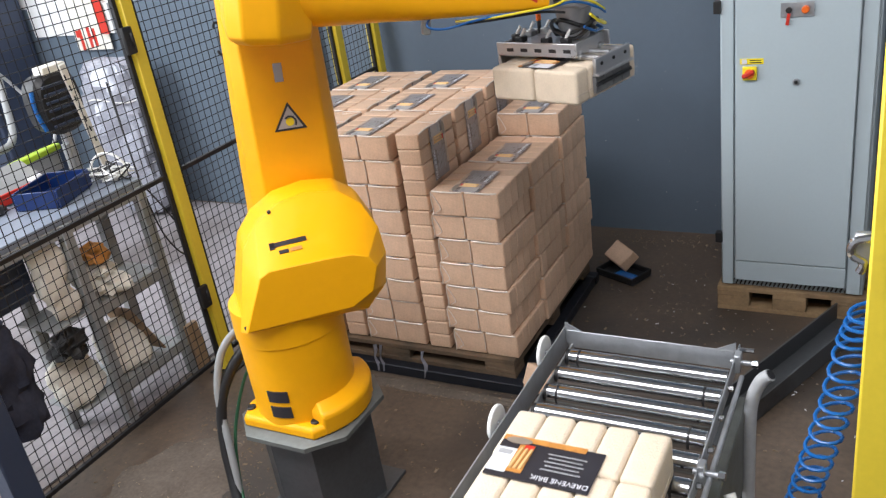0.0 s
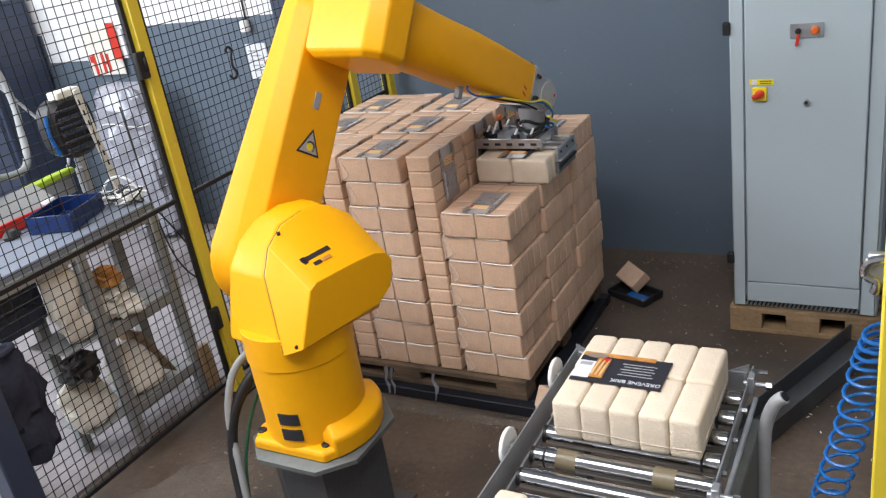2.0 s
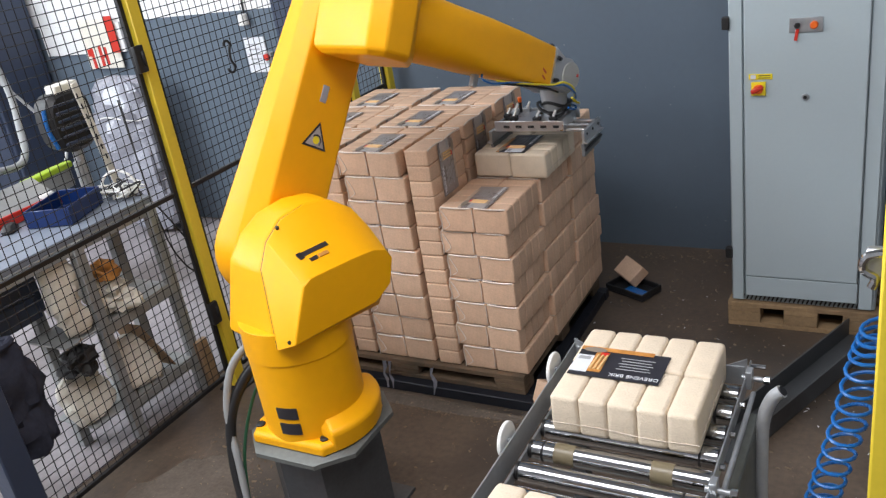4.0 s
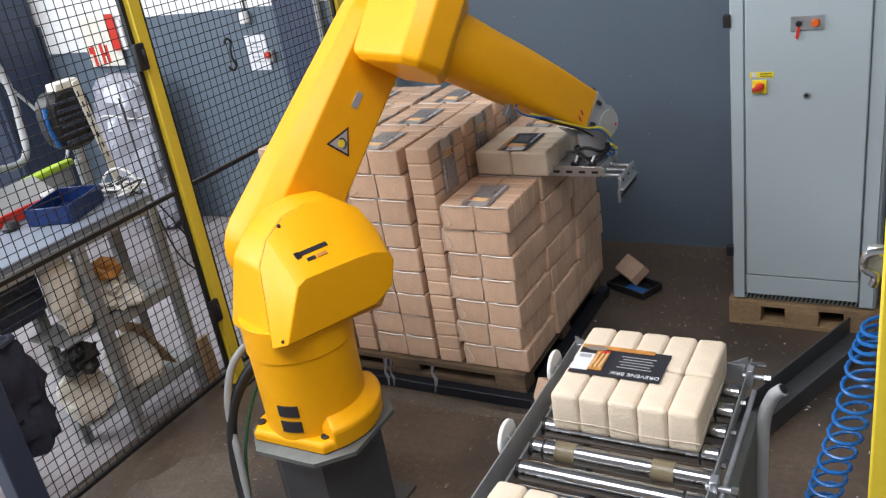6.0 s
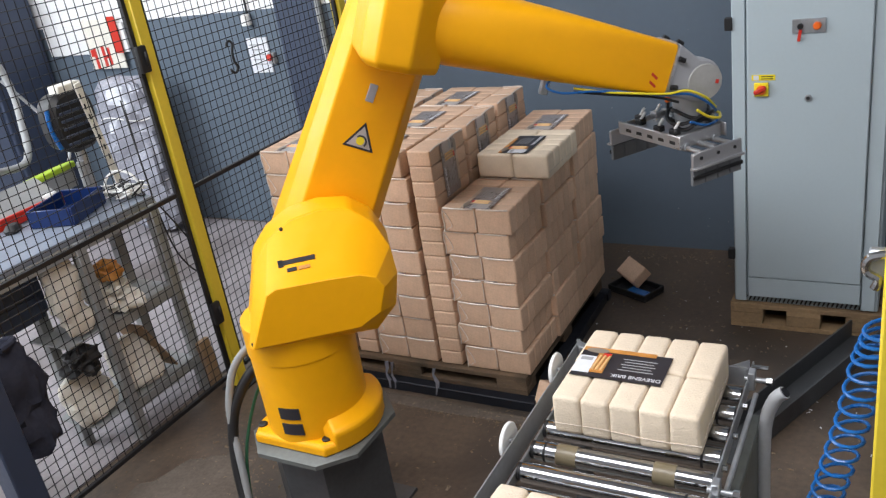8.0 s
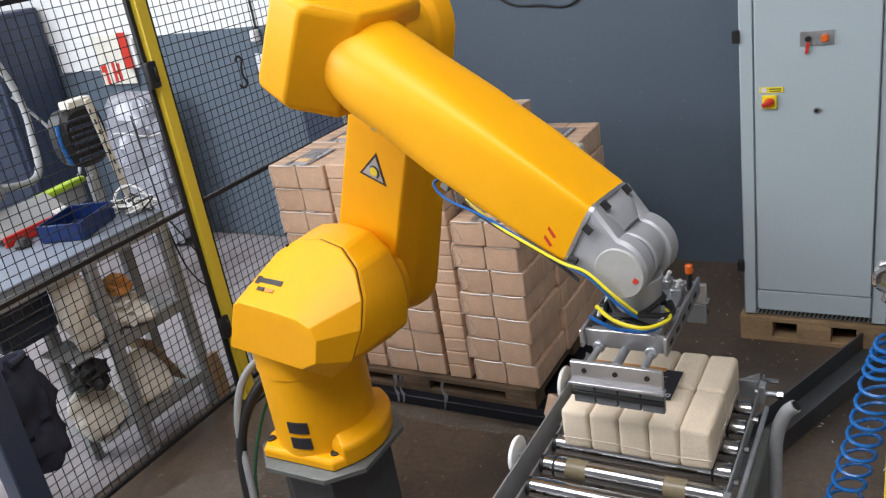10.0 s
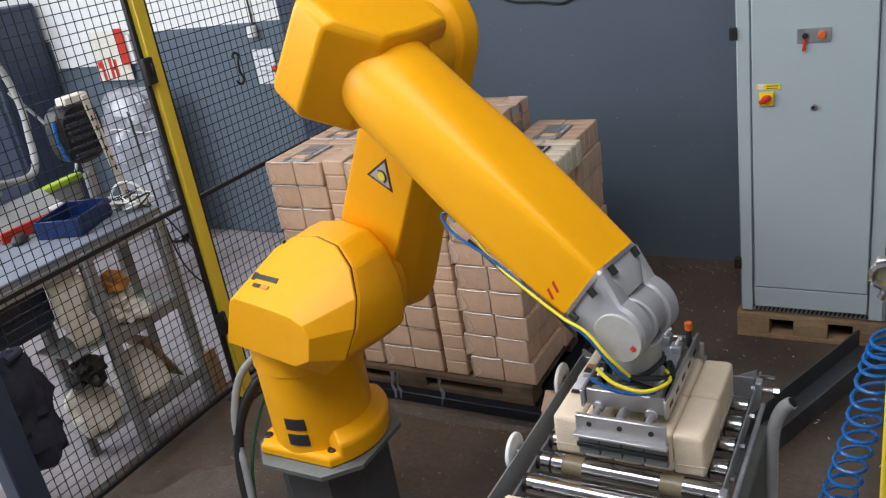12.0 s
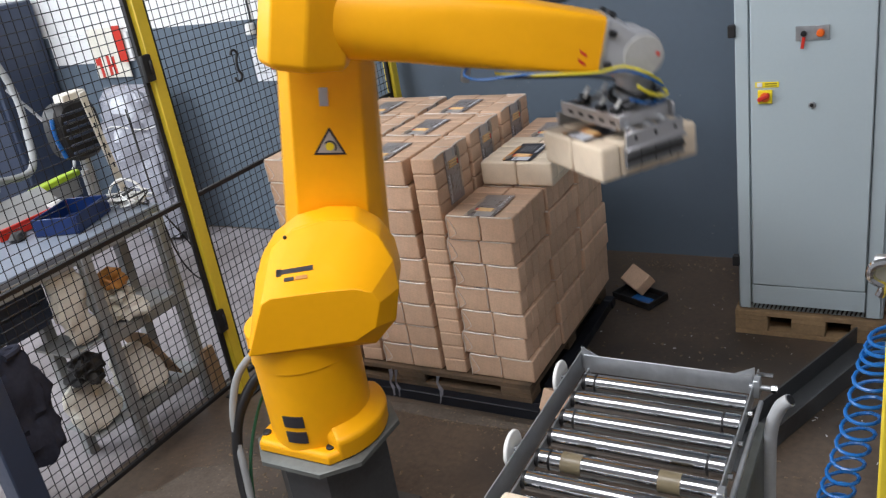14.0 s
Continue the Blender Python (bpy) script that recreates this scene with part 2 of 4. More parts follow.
def briquette_mesh(name, material, radius, w, d):
    bm = box((0, 0, BH / 2), (w, d, BH - 0.001), radius, seg=3)
    for v in bm.verts:
        v.co += Vector((noise.noise(v.co * 40), noise.noise(v.co * 40 + Vector((5, 0, 0))), 0.5 * noise.noise(v.co * 40 + Vector((0, 7, 0))))) * 0.0025
    me = bpy.data.meshes.new(name)
    bm.to_mesh(me)
    bm.free()
    me.materials.append(material)
    me.shade_smooth()
    return me


BRIQ_OLD = [briquette_mesh("briquette", M_BRIQ, 0.0085, BW - 0.0015, BL - 0.0015) for _ in range(2)]
BRIQ_NEW = [briquette_mesh("briquette", M_BRIQ_NEW, 0.013, NW - 0.001, NL - 0.001) for _ in range(2)]


def lettering(words, height, at_point):
    """Printed words as a thin mesh, read from the far side."""
    curve = bpy.data.curves.new("words", "FONT")
    curve.body, curve.size, curve.align_x, curve.align_y, curve.extrude = words, height, "CENTER", "CENTER", 0.0003
    ob = bpy.data.objects.new("words", curve)
    me = bpy.data.meshes.new_from_object(ob)
    bm = bmesh.new()
    bm.from_mesh(me)
    bmesh.ops.transform(bm, matrix=Matrix.Translation(at_point) @ Matrix.Rotation(math.pi, 4, "Z"), verts=bm.verts[:])
    bpy.data.objects.remove(ob)
    return bm


def make_pack(fresh, label_on_top=True):
    """Ten briquettes, five across x and two along y, with the printed sheet on top; the base is at z 0."""
    pack = thing("briquette_pack", "film-wrapped pack of ten pale pressed-wood briquettes with printed label", "briquettes", "briquette packs")
    meshes, w, d = (BRIQ_NEW, NW, NL) if fresh else (BRIQ_OLD, BW, BL)
    for i in range(5):
        for j in range(2):
            b = new("briquette", meshes[(i + j) % 2])
            b.parent = pack
            b.location = ((i - 2) * w, (j - 0.5) * d, 0.0015 * ((i * 3 + j) % 3))
    sheet = part("label_sheet", box((-0.02, 0.0, BH + 0.0035), (0.225, 0.125, 0.0015)), M_PRINT if fresh else M_PRINTOLD, pack, "dark printed paper sheet under film")
    amber, pale = (M_PRINT2, M_PRINTW) if fresh else (M_PRINTOLD2, M_PRINTOLDW)
    part("colour_band", box((-0.04, 0.059, BH + 0.0052), (0.185, 0.016, 0.001)), amber, sheet)
    part("brand_shape", add_loft(bmesh.new(), [[(-0.095 + x, 0.052 + y, z) for x, y in squircle(0, 0, 0.03, 0.011, 16, 2)] for z in (BH + 0.0055, BH + 0.0065)]), M_CARDTONE, sheet)
    part("picture", box((-0.072, 0.0, BH + 0.0052), (0.034, 0.088, 0.001)), amber, sheet)
    for k in range(3):
        part("picture_stick", cyl((-0.084 + 0.011 * k, -0.035, BH + 0.006), (-0.08 + 0.011 * k, 0.03, BH + 0.006), 0.0042, 0.0035, 6), M_LABELTAN, sheet)
    part("picture_spot", box((-0.066, 0.036, BH + 0.006), (0.02, 0.014, 0.0008)), M_RED, sheet)
    panel = part("price_panel", box((-0.111, -0.012, BH + 0.0052), (0.044, 0.075, 0.001)), pale, sheet)
    part("code_bar", box((-0.111, 0.012, BH + 0.0059), (0.03, 0.014, 0.0006)), M_GREYHOSE, panel)
    for k in range(5):
        part("text_bar", box((0.02, 0.03 - k * 0.012, BH + 0.0048), (0.085 - 0.012 * (k % 2), 0.0028, 0.0006)), M_GREYHOSE, sheet)
    part("title", lettering("DREVENE BRIK", 0.0185, (0.028, -0.045, BH + 0.0047)), M_PRINTW, sheet)
    for ob in (sheet, *sheet.children, *panel.children):
        ob.data.transform(Matrix.Translation((-0.030, -0.004, 0)))
    edge = -2.5 * w - 0.0008
    if fresh:
        part("film_line", tube([(-edge, -0.135, 0.03), (-edge, 0.0, 0.034), (-edge, 0.135, 0.029)], 0.0009, 4, 3), M_FILM, pack, "thin line of the film seam")
        part("film_line", tube([(-0.176, -d, 0.03), (-0.05, -d - 0.001, 0.034), (0.06, -d - 0.001, 0.028), (0.176, -d, 0.032)], 0.0009, 4, 3), M_FILM, pack, "thin line of the film seam")
        return pack
    for y in (-0.5 * d, 0.5 * d):
        part("film_edge", tube([(edge + 0.004, y - 0.066, BH - 0.001), (edge, y - 0.03, BH - 0.0015), (edge, y + 0.02, BH - 0.001), (edge + 0.003, y + 0.066, BH)], 0.0038, 6, 3), M_FILM, pack, "pale edge of the wrapping film")
    for pts, r in (([(edge, 0.143, BH - 0.004), (edge, 0.1455, 0.07), (edge, 0.142, 0.035), (edge, 0.1445, 0.004)], 0.0024),
                   ([(edge, 0.139, BH - 0.012), (edge, 0.121, 0.066), (edge, 0.108, 0.034), (edge, 0.117, 0.024), (edge, 0.135, 0.012)], 0.002),
                   ([(edge, 0.003, BH - 0.006), (edge, 0.001, 0.06), (edge, 0.004, 0.02)], 0.0018)):
        part("film_fold", tube(pts, r, 4, 3), M_FILM, pack, "pale crease of the film")
    return pack


ROLL_Z = 0.82
pack_new = make_pack(True)
pack_held = copy_thing(pack_new, pose(0, 0, 0))
pack_next = copy_thing(pack_new, pose(0, 0, 0))
pack_old = make_pack(False)
pack_old.location = (0, 0, -5)

# the stack: three columns of lying packs, two columns of packs on edge between them
SX, SY, SZ = -2.51, 2.70, 0.138
DEEP, LH = 0.331, 0.1092
COLS = (SX + 0.147, SX + 0.147 + 0.437, SX + 0.147 + 0.437 * 2 + 0.005)
rng = random.Random(4)
first = True


def stack_pack(m):
    global first
    if first:
        first = False
        pack_old.matrix_basis = m
        return pack_old
    return copy_thing(pack_old, m)


for c, x in enumerate(COLS):
    for row in range(3):
        layers = 9 if c < 2 else (7, 7, 8)[row]
        for k in range(layers):
            jx, jy, jr = rng.uniform(-0.008, 0.008), rng.uniform(-0.007, 0.006), rng.uniform(-1.3, 1.3)
            out = (-0.008, 0.006, 0.016)[row] if c == 2 else 0.0
            stack_pack(pose(x + jx + out, SY + DEEP * (row + 0.5) + jy, SZ + (LH, LH, 0.1078)[c] * k, 0, 0, 90 + jr))
for x in (COLS[0] + 0.2185, COLS[1] + 0.2185):
    for row in range(3):
        for k in range(3):
            m = pose(x - BH / 2 + rng.uniform(-0.004, 0.004), SY + DEEP * (row + 0.5) - 0.012, SZ + 0.165 + 0.3285 * k, 0, 90, rng.uniform(-1, 1))
            stack_pack(m)


# ---- pallets ----
def make_pallet(name, w, d, h, label, wood):
    p = thing(name, label, "pallet")
    for y in (-d / 2 + 0.05, 0, d / 2 - 0.05):
        part("runner", box((0, y, 0.011), (w, 0.1, 0.022), 0.002), wood, p)
        for x in (-w / 2 + 0.07, 0, w / 2 - 0.07):
            part("block", box((x, y, 0.022 + (h - 0.066) / 2), (0.14, 0.1, h - 0.066), 0.003), wood, p)
    for x in (-w / 2 + 0.07, 0, w / 2 - 0.07):
        part("cross_board", box((x, 0, h - 0.033), (0.14, d, 0.022), 0.002), wood, p)
    for k in range(7):
        y = -d / 2 + 0.055 + k * (d - 0.11) / 6
        part("deck_board", box((0, y, h - 0.011), (w, 0.11, 0.022), 0.002), wood, p)
    return p


make_pallet("pallet", 1.17, 1.0, 0.088, "dark weathered wooden pallet under the briquette stack", M_PALLETOLD).matrix_world = pose(-1.935, 3.185, 0.049)
station = thing("pallet_station", "low dark steel frame on the floor under the pallet", "frame", at=pose(-1.935, 3.185, 0))
for y in (-0.52, 0.48):
    part("frame_bar", box((0, y, 0.0245), (1.26, 0.05, 0.049), 0.003), M_DARKBAR, station)
for x in (-0.6, 0, 0.6):
    part("cross_bar", box((x, -0.02, 0.0235), (0.05, 0.94, 0.047), 0.003), M_DARKBAR, station)
make_pallet("pallet", 0.62, 0.56, 0.12, "small wooden pallet under the electrical cabinet", M_PALLET).matrix_world = pose(-0.375, 3.815, 0)


# ---- electrical cabinet ----
def make_cabinet():
    cab = thing("electrical_cabinet", "tall light grey enamelled electrical cabinet standing on a pallet", "cabinet", at=pose(-0.377, 3.553, 0.121))
    part("body", box((0, 0.26, 0.95), (0.588, 0.5, 1.9), 0.004), M_CABINET, cab)
    part("side_frame", box((-0.263, -0.004, 0.95), (0.05, 0.012, 1.88), 0.003), M_CABINET, cab)
    part("side_frame", box((0.255, -0.004, 0.95), (0.056, 0.012, 1.88), 0.003), M_CABINET, cab)
    door = part("door", box((-0.003, -0.012, 1.015), (0.452, 0.024, 1.75), 0.004), M_CABINET, cab)
    part("plinth_panel", box((-0.003, -0.010, 0.088), (0.452, 0.02, 0.095), 0.003), M_CABINET, cab)
    for k in range(30):
        part("vent_slot", box((-0.26 + k * 0.018, 0.004, 0.022), (0.006, 0.02, 0.02), 0, Matrix.Rotation(0.4, 3, "Y")), M_BLACK, cab)
    for z in (0.245, 1.26):
        part("hinge", box((-0.3, -0.006, z), (0.03, 0.03, 0.05), 0.003), M_BLACK, cab)
    panel = part("switch_panel", box((0.0, -0.027, 1.24), (0.12, 0.006, 0.055), 0.001), M_ZINC, cab, "steel control plate")
    part("stop_button", cyl((0.03, -0.03, 1.24), (0.03, -0.05, 1.24), 0.015, 0.014, 20, 0.003), M_ORANGE, panel, "orange stop button")
    part("key_switch", cyl((-0.03, -0.03, 1.24), (-0.03, -0.042, 1.24), 0.011, None, 16, 0.002), M_BLACK, panel)
    part("key_tag", box((-0.032, -0.036, 1.205), (0.012, 0.004, 0.045), 0.001, Matrix.Rotation(0.15, 3, "Y")), M_RED, panel)
    sw = part("main_switch", box((-0.172, -0.03, 0.995), (0.055, 0.012, 0.055), 0.002), M_LABELYELLOW, door, "yellow plate of the main switch")
    part("switch_knob", box((-0.176, -0.044, 0.995), (0.05, 0.02, 0.018), 0.004, Matrix.Rotation(-0.5, 3, "Y")), M_RED, door)
    part("switch_boss", cyl((-0.172, -0.034, 0.995), (-0.172, -0.046, 0.995), 0.019, None, 18, 0.002), M_ORANGE, door)
    part("warning_label", box((-0.165, -0.0255, 1.043), (0.09, 0.003, 0.022)), M_LABELYELLOW, door)
    part("label_sign", box((-0.193, -0.0275, 1.043), (0.02, 0.002, 0.018)), M_PRINTW, door)
    for k in range(2):
        part("text_bar", box((-0.15, -0.0275, 1.047 - 0.009 * k), (0.045, 0.001, 0.003)), M_PRINT, door)
    part("lock", cyl((0.003, -0.024, 0.957), (0.003, -0.034, 0.957), 0.013, None, 18, 0.002), M_ZINC, door)
    part("lock_core", cyl((0.003, -0.034, 0.957), (0.003, -0.037, 0.957), 0.007, None, 12), M_BLACK, door)
    return cab


make_cabinet()


# ---- roller conveyor ----
def make_conveyor():
    y0, y1, x0, x1 = 0.25, 1.922, -0.782, -0.318
    cv = thing("roller_conveyor", "galvanised roller conveyor with steel rollers and end stop", "conveyor")
    part("side_rail", box((x0, (y0 + y1) / 2, ROLL_Z - 0.004), (0.004, y1 - y0, 0.07), 0.001), M_ZINC, cv)
    part("side_rail", box((x1, (y0 + y1) / 2, ROLL_Z + 0.006), (0.004, y1 - y0, 0.044), 0.001), M_ZINC, cv)
    part("rail_channel", box((x0 + 0.022, (y0 + y1) / 2, ROLL_Z - 0.03), (0.006, y1 - y0 - 0.06, 0.03), 0.001), M_ZINC, cv)
    part("guide_rod", cyl((x1 + 0.025, y0, ROLL_Z + 0.01), (x1 + 0.025, y1 - 0.12, ROLL_Z + 0.01), 0.006), M_ZINC, cv)
    part("end_stop", box(((x0 + x1) / 2, y1 - 0.035, ROLL_Z + 0.0), (x1 - x0 - 0.02, 0.004, 0.055), 0.001), M_ZINC, cv, "flat steel end plate")
    for x, sgn in ((x0 + 0.015, 1), (x1 - 0.015, -1)):
        part("corner_bracket", box((x, y1 - 0.015, ROLL_Z + 0.005), (0.04, 0.035, 0.006), 0.001), M_ZINC, cv)
    for k in range(18):
        y = 1.832 - 0.0848 * k
        r = part("roller", cyl((x0 + 0.035, y, ROLL_Z - 0.025), (x1 - 0.012, y, ROLL_Z - 0.025), 0.025, None, 28, 0.002), M_CHROME, cv, "polished steel roller")
        part("roller_cap", cyl((x0 + 0.026, y, ROLL_Z - 0.025), (x0 + 0.037, y, ROLL_Z - 0.025), 0.022, None, 20), M_BLACK, r)
        gx = x1 - 0.055 if k % 2 else x0 + 0.06
        part("groove", cyl((gx, y, ROLL_Z - 0.025), (gx + 0.006, y, ROLL_Z - 0.025), 0.0253, None, 24), M_BLACK, r)
        if k == 4:
            for gx in (-0.69, -0.46):
                part("tape_wrap", cyl((gx, y, ROLL_Z - 0.025), (gx + 0.05, y, ROLL_Z - 0.025), 0.0258, None, 24), M_TAPE, r, "brown packing tape")
    for y in (1.455, 1.775):
        part("side_disc", cyl((x0 - 0.022, y, ROLL_Z + 0.02), (x0 - 0.012, y, ROLL_Z + 0.02), 0.045, None, 28, 0.002), M_WHITE, cv, "white plastic disc")
        part("disc_pin", cyl((x0 - 0.026, y, ROLL_Z + 0.02), (x0, y, ROLL_Z + 0.02), 0.006, None, 10), M_ZINC, cv)
    for y in (1.85, 1.42):
        part("clamp_pin", cyl((x1 - 0.01, y, ROLL_Z + 0.02), (x1 + 0.048, y, ROLL_Z + 0.02), 0.007, None, 12), M_ZINC, cv)
        part("clamp_nut", cyl((x1 + 0.042, y, ROLL_Z + 0.02), (x1 + 0.056, y, ROLL_Z + 0.02), 0.010, None, 6), M_CHROME, cv)
        part("clamp_block", box((x1 + 0.008, y, ROLL_Z + 0.02), (0.016, 0.03, 0.05), 0.002), M_ZINC, cv)
    part("side_cover", box((x1 + 0.022, 1.1, ROLL_Z - 0.165), (0.036, 1.40, 0.24), 0.004), M_DRIVE, cv, "grey steel drive cover")
    for x in (x0 + 0.03, x1 + 0.03):
        for y in (0.5, 1.78):
            part("leg", box((x, y, (ROLL_Z - 0.07) / 2), (0.045, 0.045, ROLL_Z - 0.07), 0.003), M_STEEL, cv)
    part("conduit", tube([(-0.221, 1.75, 0.883), (-0.242, 1.75, 0.860), (-0.261, 1.75, 0.80), (-0.266, 1.75, 0.70), (-0.266, 1.75, 0.45), (-0.26, 1.76, 0.03)], 0.016, 12), M_GREYHOSE, cv, "grey plastic conduit")
    part("conduit_end", cyl((-0.2225, 1.75, 0.8815), (-0.219, 1.75, 0.8852), 0.012, None, 12), M_BLACK, cv, "dark open end of the conduit")
    for x, sgn in ((x0 + 0.004, 1), (x1 - 0.004, -1)):
        part("corner_gusset", add_loft(bmesh.new(), [[(x, y1 - 0.038 + dy, ROLL_Z - 0.02), (x + sgn * 0.055, y1 - 0.038 + dy, ROLL_Z + 0.022), (x, y1 - 0.038 + dy, ROLL_Z + 0.050)] for dy in (0.004, 0.008)]), M_ZINC, cv)
    for k in range(7):
        part("rail_nut", cyl((x1 + 0.002, 1.75 - 0.12 * k, ROLL_Z + 0.008), (x1 + 0.014, 1.75 - 0.12 * k, ROLL_Z + 0.008), 0.008, None, 6), M_CHROME, cv)
        part("roller_gap_bar", box(((x0 + x1) / 2, 1.790 - 0.0848 * 2 * k, ROLL_Z - 0.075), (x1 - x0 - 0.03, 0.03, 0.006), 0.001), M_DRIVE, cv, "grey steel cross strip below the rollers")
    part("end_bolt", cyl((x1, y1 - 0.03, ROLL_Z + 0.03), (x1 + 0.04, y1 - 0.03, ROLL_Z + 0.03), 0.006, None, 8), M_CHROME, cv)
    return cv


make_conveyor()


# ---- robot ----
def bevelled(ob, width, angle=24):
    b = ob.modifiers.new("bevel", "BEVEL")
    b.width, b.segments, b.limit_method, b.angle_limit = width, 3, "ANGLE", radians(angle)
    ob.data.shade_smooth()
    ob.data.set_sharp_from_angle(angle=radians(angle))
    return ob


K = 1.028
RX, RY, RZ = -1.751, 1.866, 0.408
J2X, J2Z, A2, A4 = 0.148 * K, 0.548 * K, 0.825 * K, 0.925 * K

def octagon(cx, cy, h, cut, z):
    return [(cx + x, cy + y, z) for x, y in ((h, -h + cut), (h, h - cut), (h - cut, h), (-h + cut, h), (-h, h - cut), (-h, -h + cut), (-h + cut, -h), (h - cut, -h))]


pedestal = thing("robot_pedestal", "dark steel pedestal with flat top plate bolted to the floor", "pedestal", at=pose(RX, RY, 0))
part("column", add_loft(bmesh.new(), [[(x, y, z) for x, y in ((-0.06, -0.178), (0.11, -0.172), (0.188, 0.08), (0.06, 0.178), (-0.11, 0.172), (-0.188, -0.08))] for z in (0.012, RZ - 0.01)]), M_STEEL, pedestal)
part("top_plate", add_loft(bmesh.new(), [octagon(0.008, 0.0, h, 0.10, z) for h, z in ((0.216, RZ - 0.01), (0.221, RZ - 0.006), (0.221, RZ + 0.01), (0.217, RZ + 0.014))]), M_DRIVE, pedestal, "grey steel top plate")
part("foot_plate", box((0, 0, 0.007), (0.40, 0.40, 0.014), 0.002), M_STEEL, pedestal)
robot = thing("industrial_robot", "yellow six-axis industrial robot arm on a pedestal", "robot", at=pose(RX, RY, RZ))

# fixed base
base = part("base", add_loft(bmesh.new(), [[(r * math.cos(2 * math.pi * k / 48), r * math.sin(2 * math.pi * k / 48), z) for k in range(48)] for r, z in ((0.176, 0.02), (0.178, 0.344))]), M_YELLOW, robot)
FOOT = ((-0.182, -0.105), (-0.150, -0.178), (0.142, -0.178), (0.185, -0.120), (0.190, 0.120), (0.140, 0.180), (-0.140, 0.180), (-0.182, 0.120))
foot = part("base_foot", add_loft(bmesh.new(), [[(x * g, y * g, z) for x, y in FOOT] for g, z in ((1.0, 0.016), (1.0, 0.046), (0.94, 0.058))]), M_YELLOW, base)
bevelled(foot, 0.006)
flare = part("base_flare", add_loft(bmesh.new(), [[(r * math.cos(a), r * math.sin(a), z) for a in [radians(-40 + 105 * k / 16) for k in range(17)]] + [(0.0, 0.13, z), (0.0, -0.10, z)] for r, z in ((0.222, 0.017), (0.229, 0.085), (0.222, 0.098), (0.165, 0.128))]), M_YELLOW, base)
bevelled(flare, 0.010)
for x, y in ((-0.146, -0.132), (0.128, -0.136), (0.135, 0.150), (-0.140, 0.150)):
    part("base_bolt", cyl((x, y, 0.05), (x, y, 0.066), 0.016, None, 12, 0.003), M_BLACK, base)
for z in (0.165, 0.105):
    part("name_plate", add_loft(bmesh.new(), [[(0.1805 * math.cos(a), 0.1805 * math.sin(a), z + dz) for a in [radians(268 + 4 * k) for k in range(7)]] + [(0.170 * math.cos(a), 0.170 * math.sin(a), z + dz) for a in [radians(292 - 4 * k) for k in range(7)]] for dz in (-0.021, 0.021)]), M_PRINT, base, "dark plate")

# turret: the shoulder casing that turns on the base
turret = part("turret", cyl((0, 0, 0.346), (0, 0, 0.46), 0.182, 0.18, 48, 0.0012), M_YELLOW, robot)


SEAM = ((-0.155, 0.420), (-0.088, 0.645), (-0.030, 0.712), (0.050, 0.755), (0.150, 0.768), (0.245, 0.752), (0.310, 0.700), (0.345, 0.620), (0.350, 0.540), (0.325, 0.450), (0.250, 0.390))
FACE = ((-0.138, 0.446), (-0.098, 0.535), (-0.060, 0.615), (-0.030, 0.630), (0.050, 0.628), (0.150, 0.624), (0.230, 0.617), (0.278, 0.597), (0.299, 0.558), (0.272, 0.475), (0.200, 0.438))


def section(y, profile, grow=0.0, lean=0.0):
    """A cross-section of the shoulder; lean tips its plane towards the cover at the bottom."""
    mx, mz = 0.09, 0.56
    return [(mx + (x - mx) * (1 + grow), y - lean * (0.765 - z) / 0.36, mz + (z - mz) * (1 + grow)) for x, z in profile]


casing = part("shoulder_casing", add_loft(bmesh.new(), [section(0.168, SEAM, -0.08), section(0.15, SEAM, 0.03), section(0.09, SEAM, 0.035), section(0.029, SEAM, -0.004, 0.15)]), M_YELLOW, turret)
bevelled(casing, 0.012)
cover = part("shoulder_cover", add_loft(bmesh.new(), [section(0.026, SEAM, 0.0, 0.15), section(0.018, SEAM, 0.01, 0.15), section(-0.196, FACE), section(-0.200, FACE, -0.02)]), M_YELLOW, turret)
bevelled(cover, 0.012)
part("cover_seam", add_loft(bmesh.new(), [section(0.031, SEAM, -0.009, 0.15), section(0.024, SEAM, -0.009, 0.15)]), M_BLACK, turret)
for x, y, z, nx, nz in ((-0.09, -0.06, 0.60, -1, 0.4), (-0.138, -0.172, 0.452, -1, -0.2), (0.272, -0.175, 0.478, 1, 0), (0.335, -0.03, 0.62, 1, 0.3), (0.02, 0.0, 0.742, -0.3, 1)):
    d = Vector((nx, -0.2, nz)).normalized()
    p = Vector((x, y, z))
    part("cover_screw", cyl(p - d * 0.012, p + d * 0.004, 0.006, None, 10), M_BLACK, turret)
# maker's mark and type, as plain bars on the sloping face
slope_face = Matrix.Translation((0.05, -0.135, 0.668)) @ Matrix.Rotation(math.atan2(0.129, 0.214), 4, "X")
for bx, by, w, h, m in ((0.0, 0.014, 0.115, 0.017, M_PRINT), (-0.049, 0.013, 0.016, 0.026, M_PRINT), (-0.018, -0.016, 0.03, 0.013, M_PRINT), (0.02, -0.016, 0.036, 0.012, M_PRINT2)):
    bm = box((bx, by, 0.0), (w, h, 0.006))
    bmesh.ops.transform(bm, matrix=slope_face, verts=bm.verts[:])
    part("mark_bar", bm, m, turret, "dark printed bar")

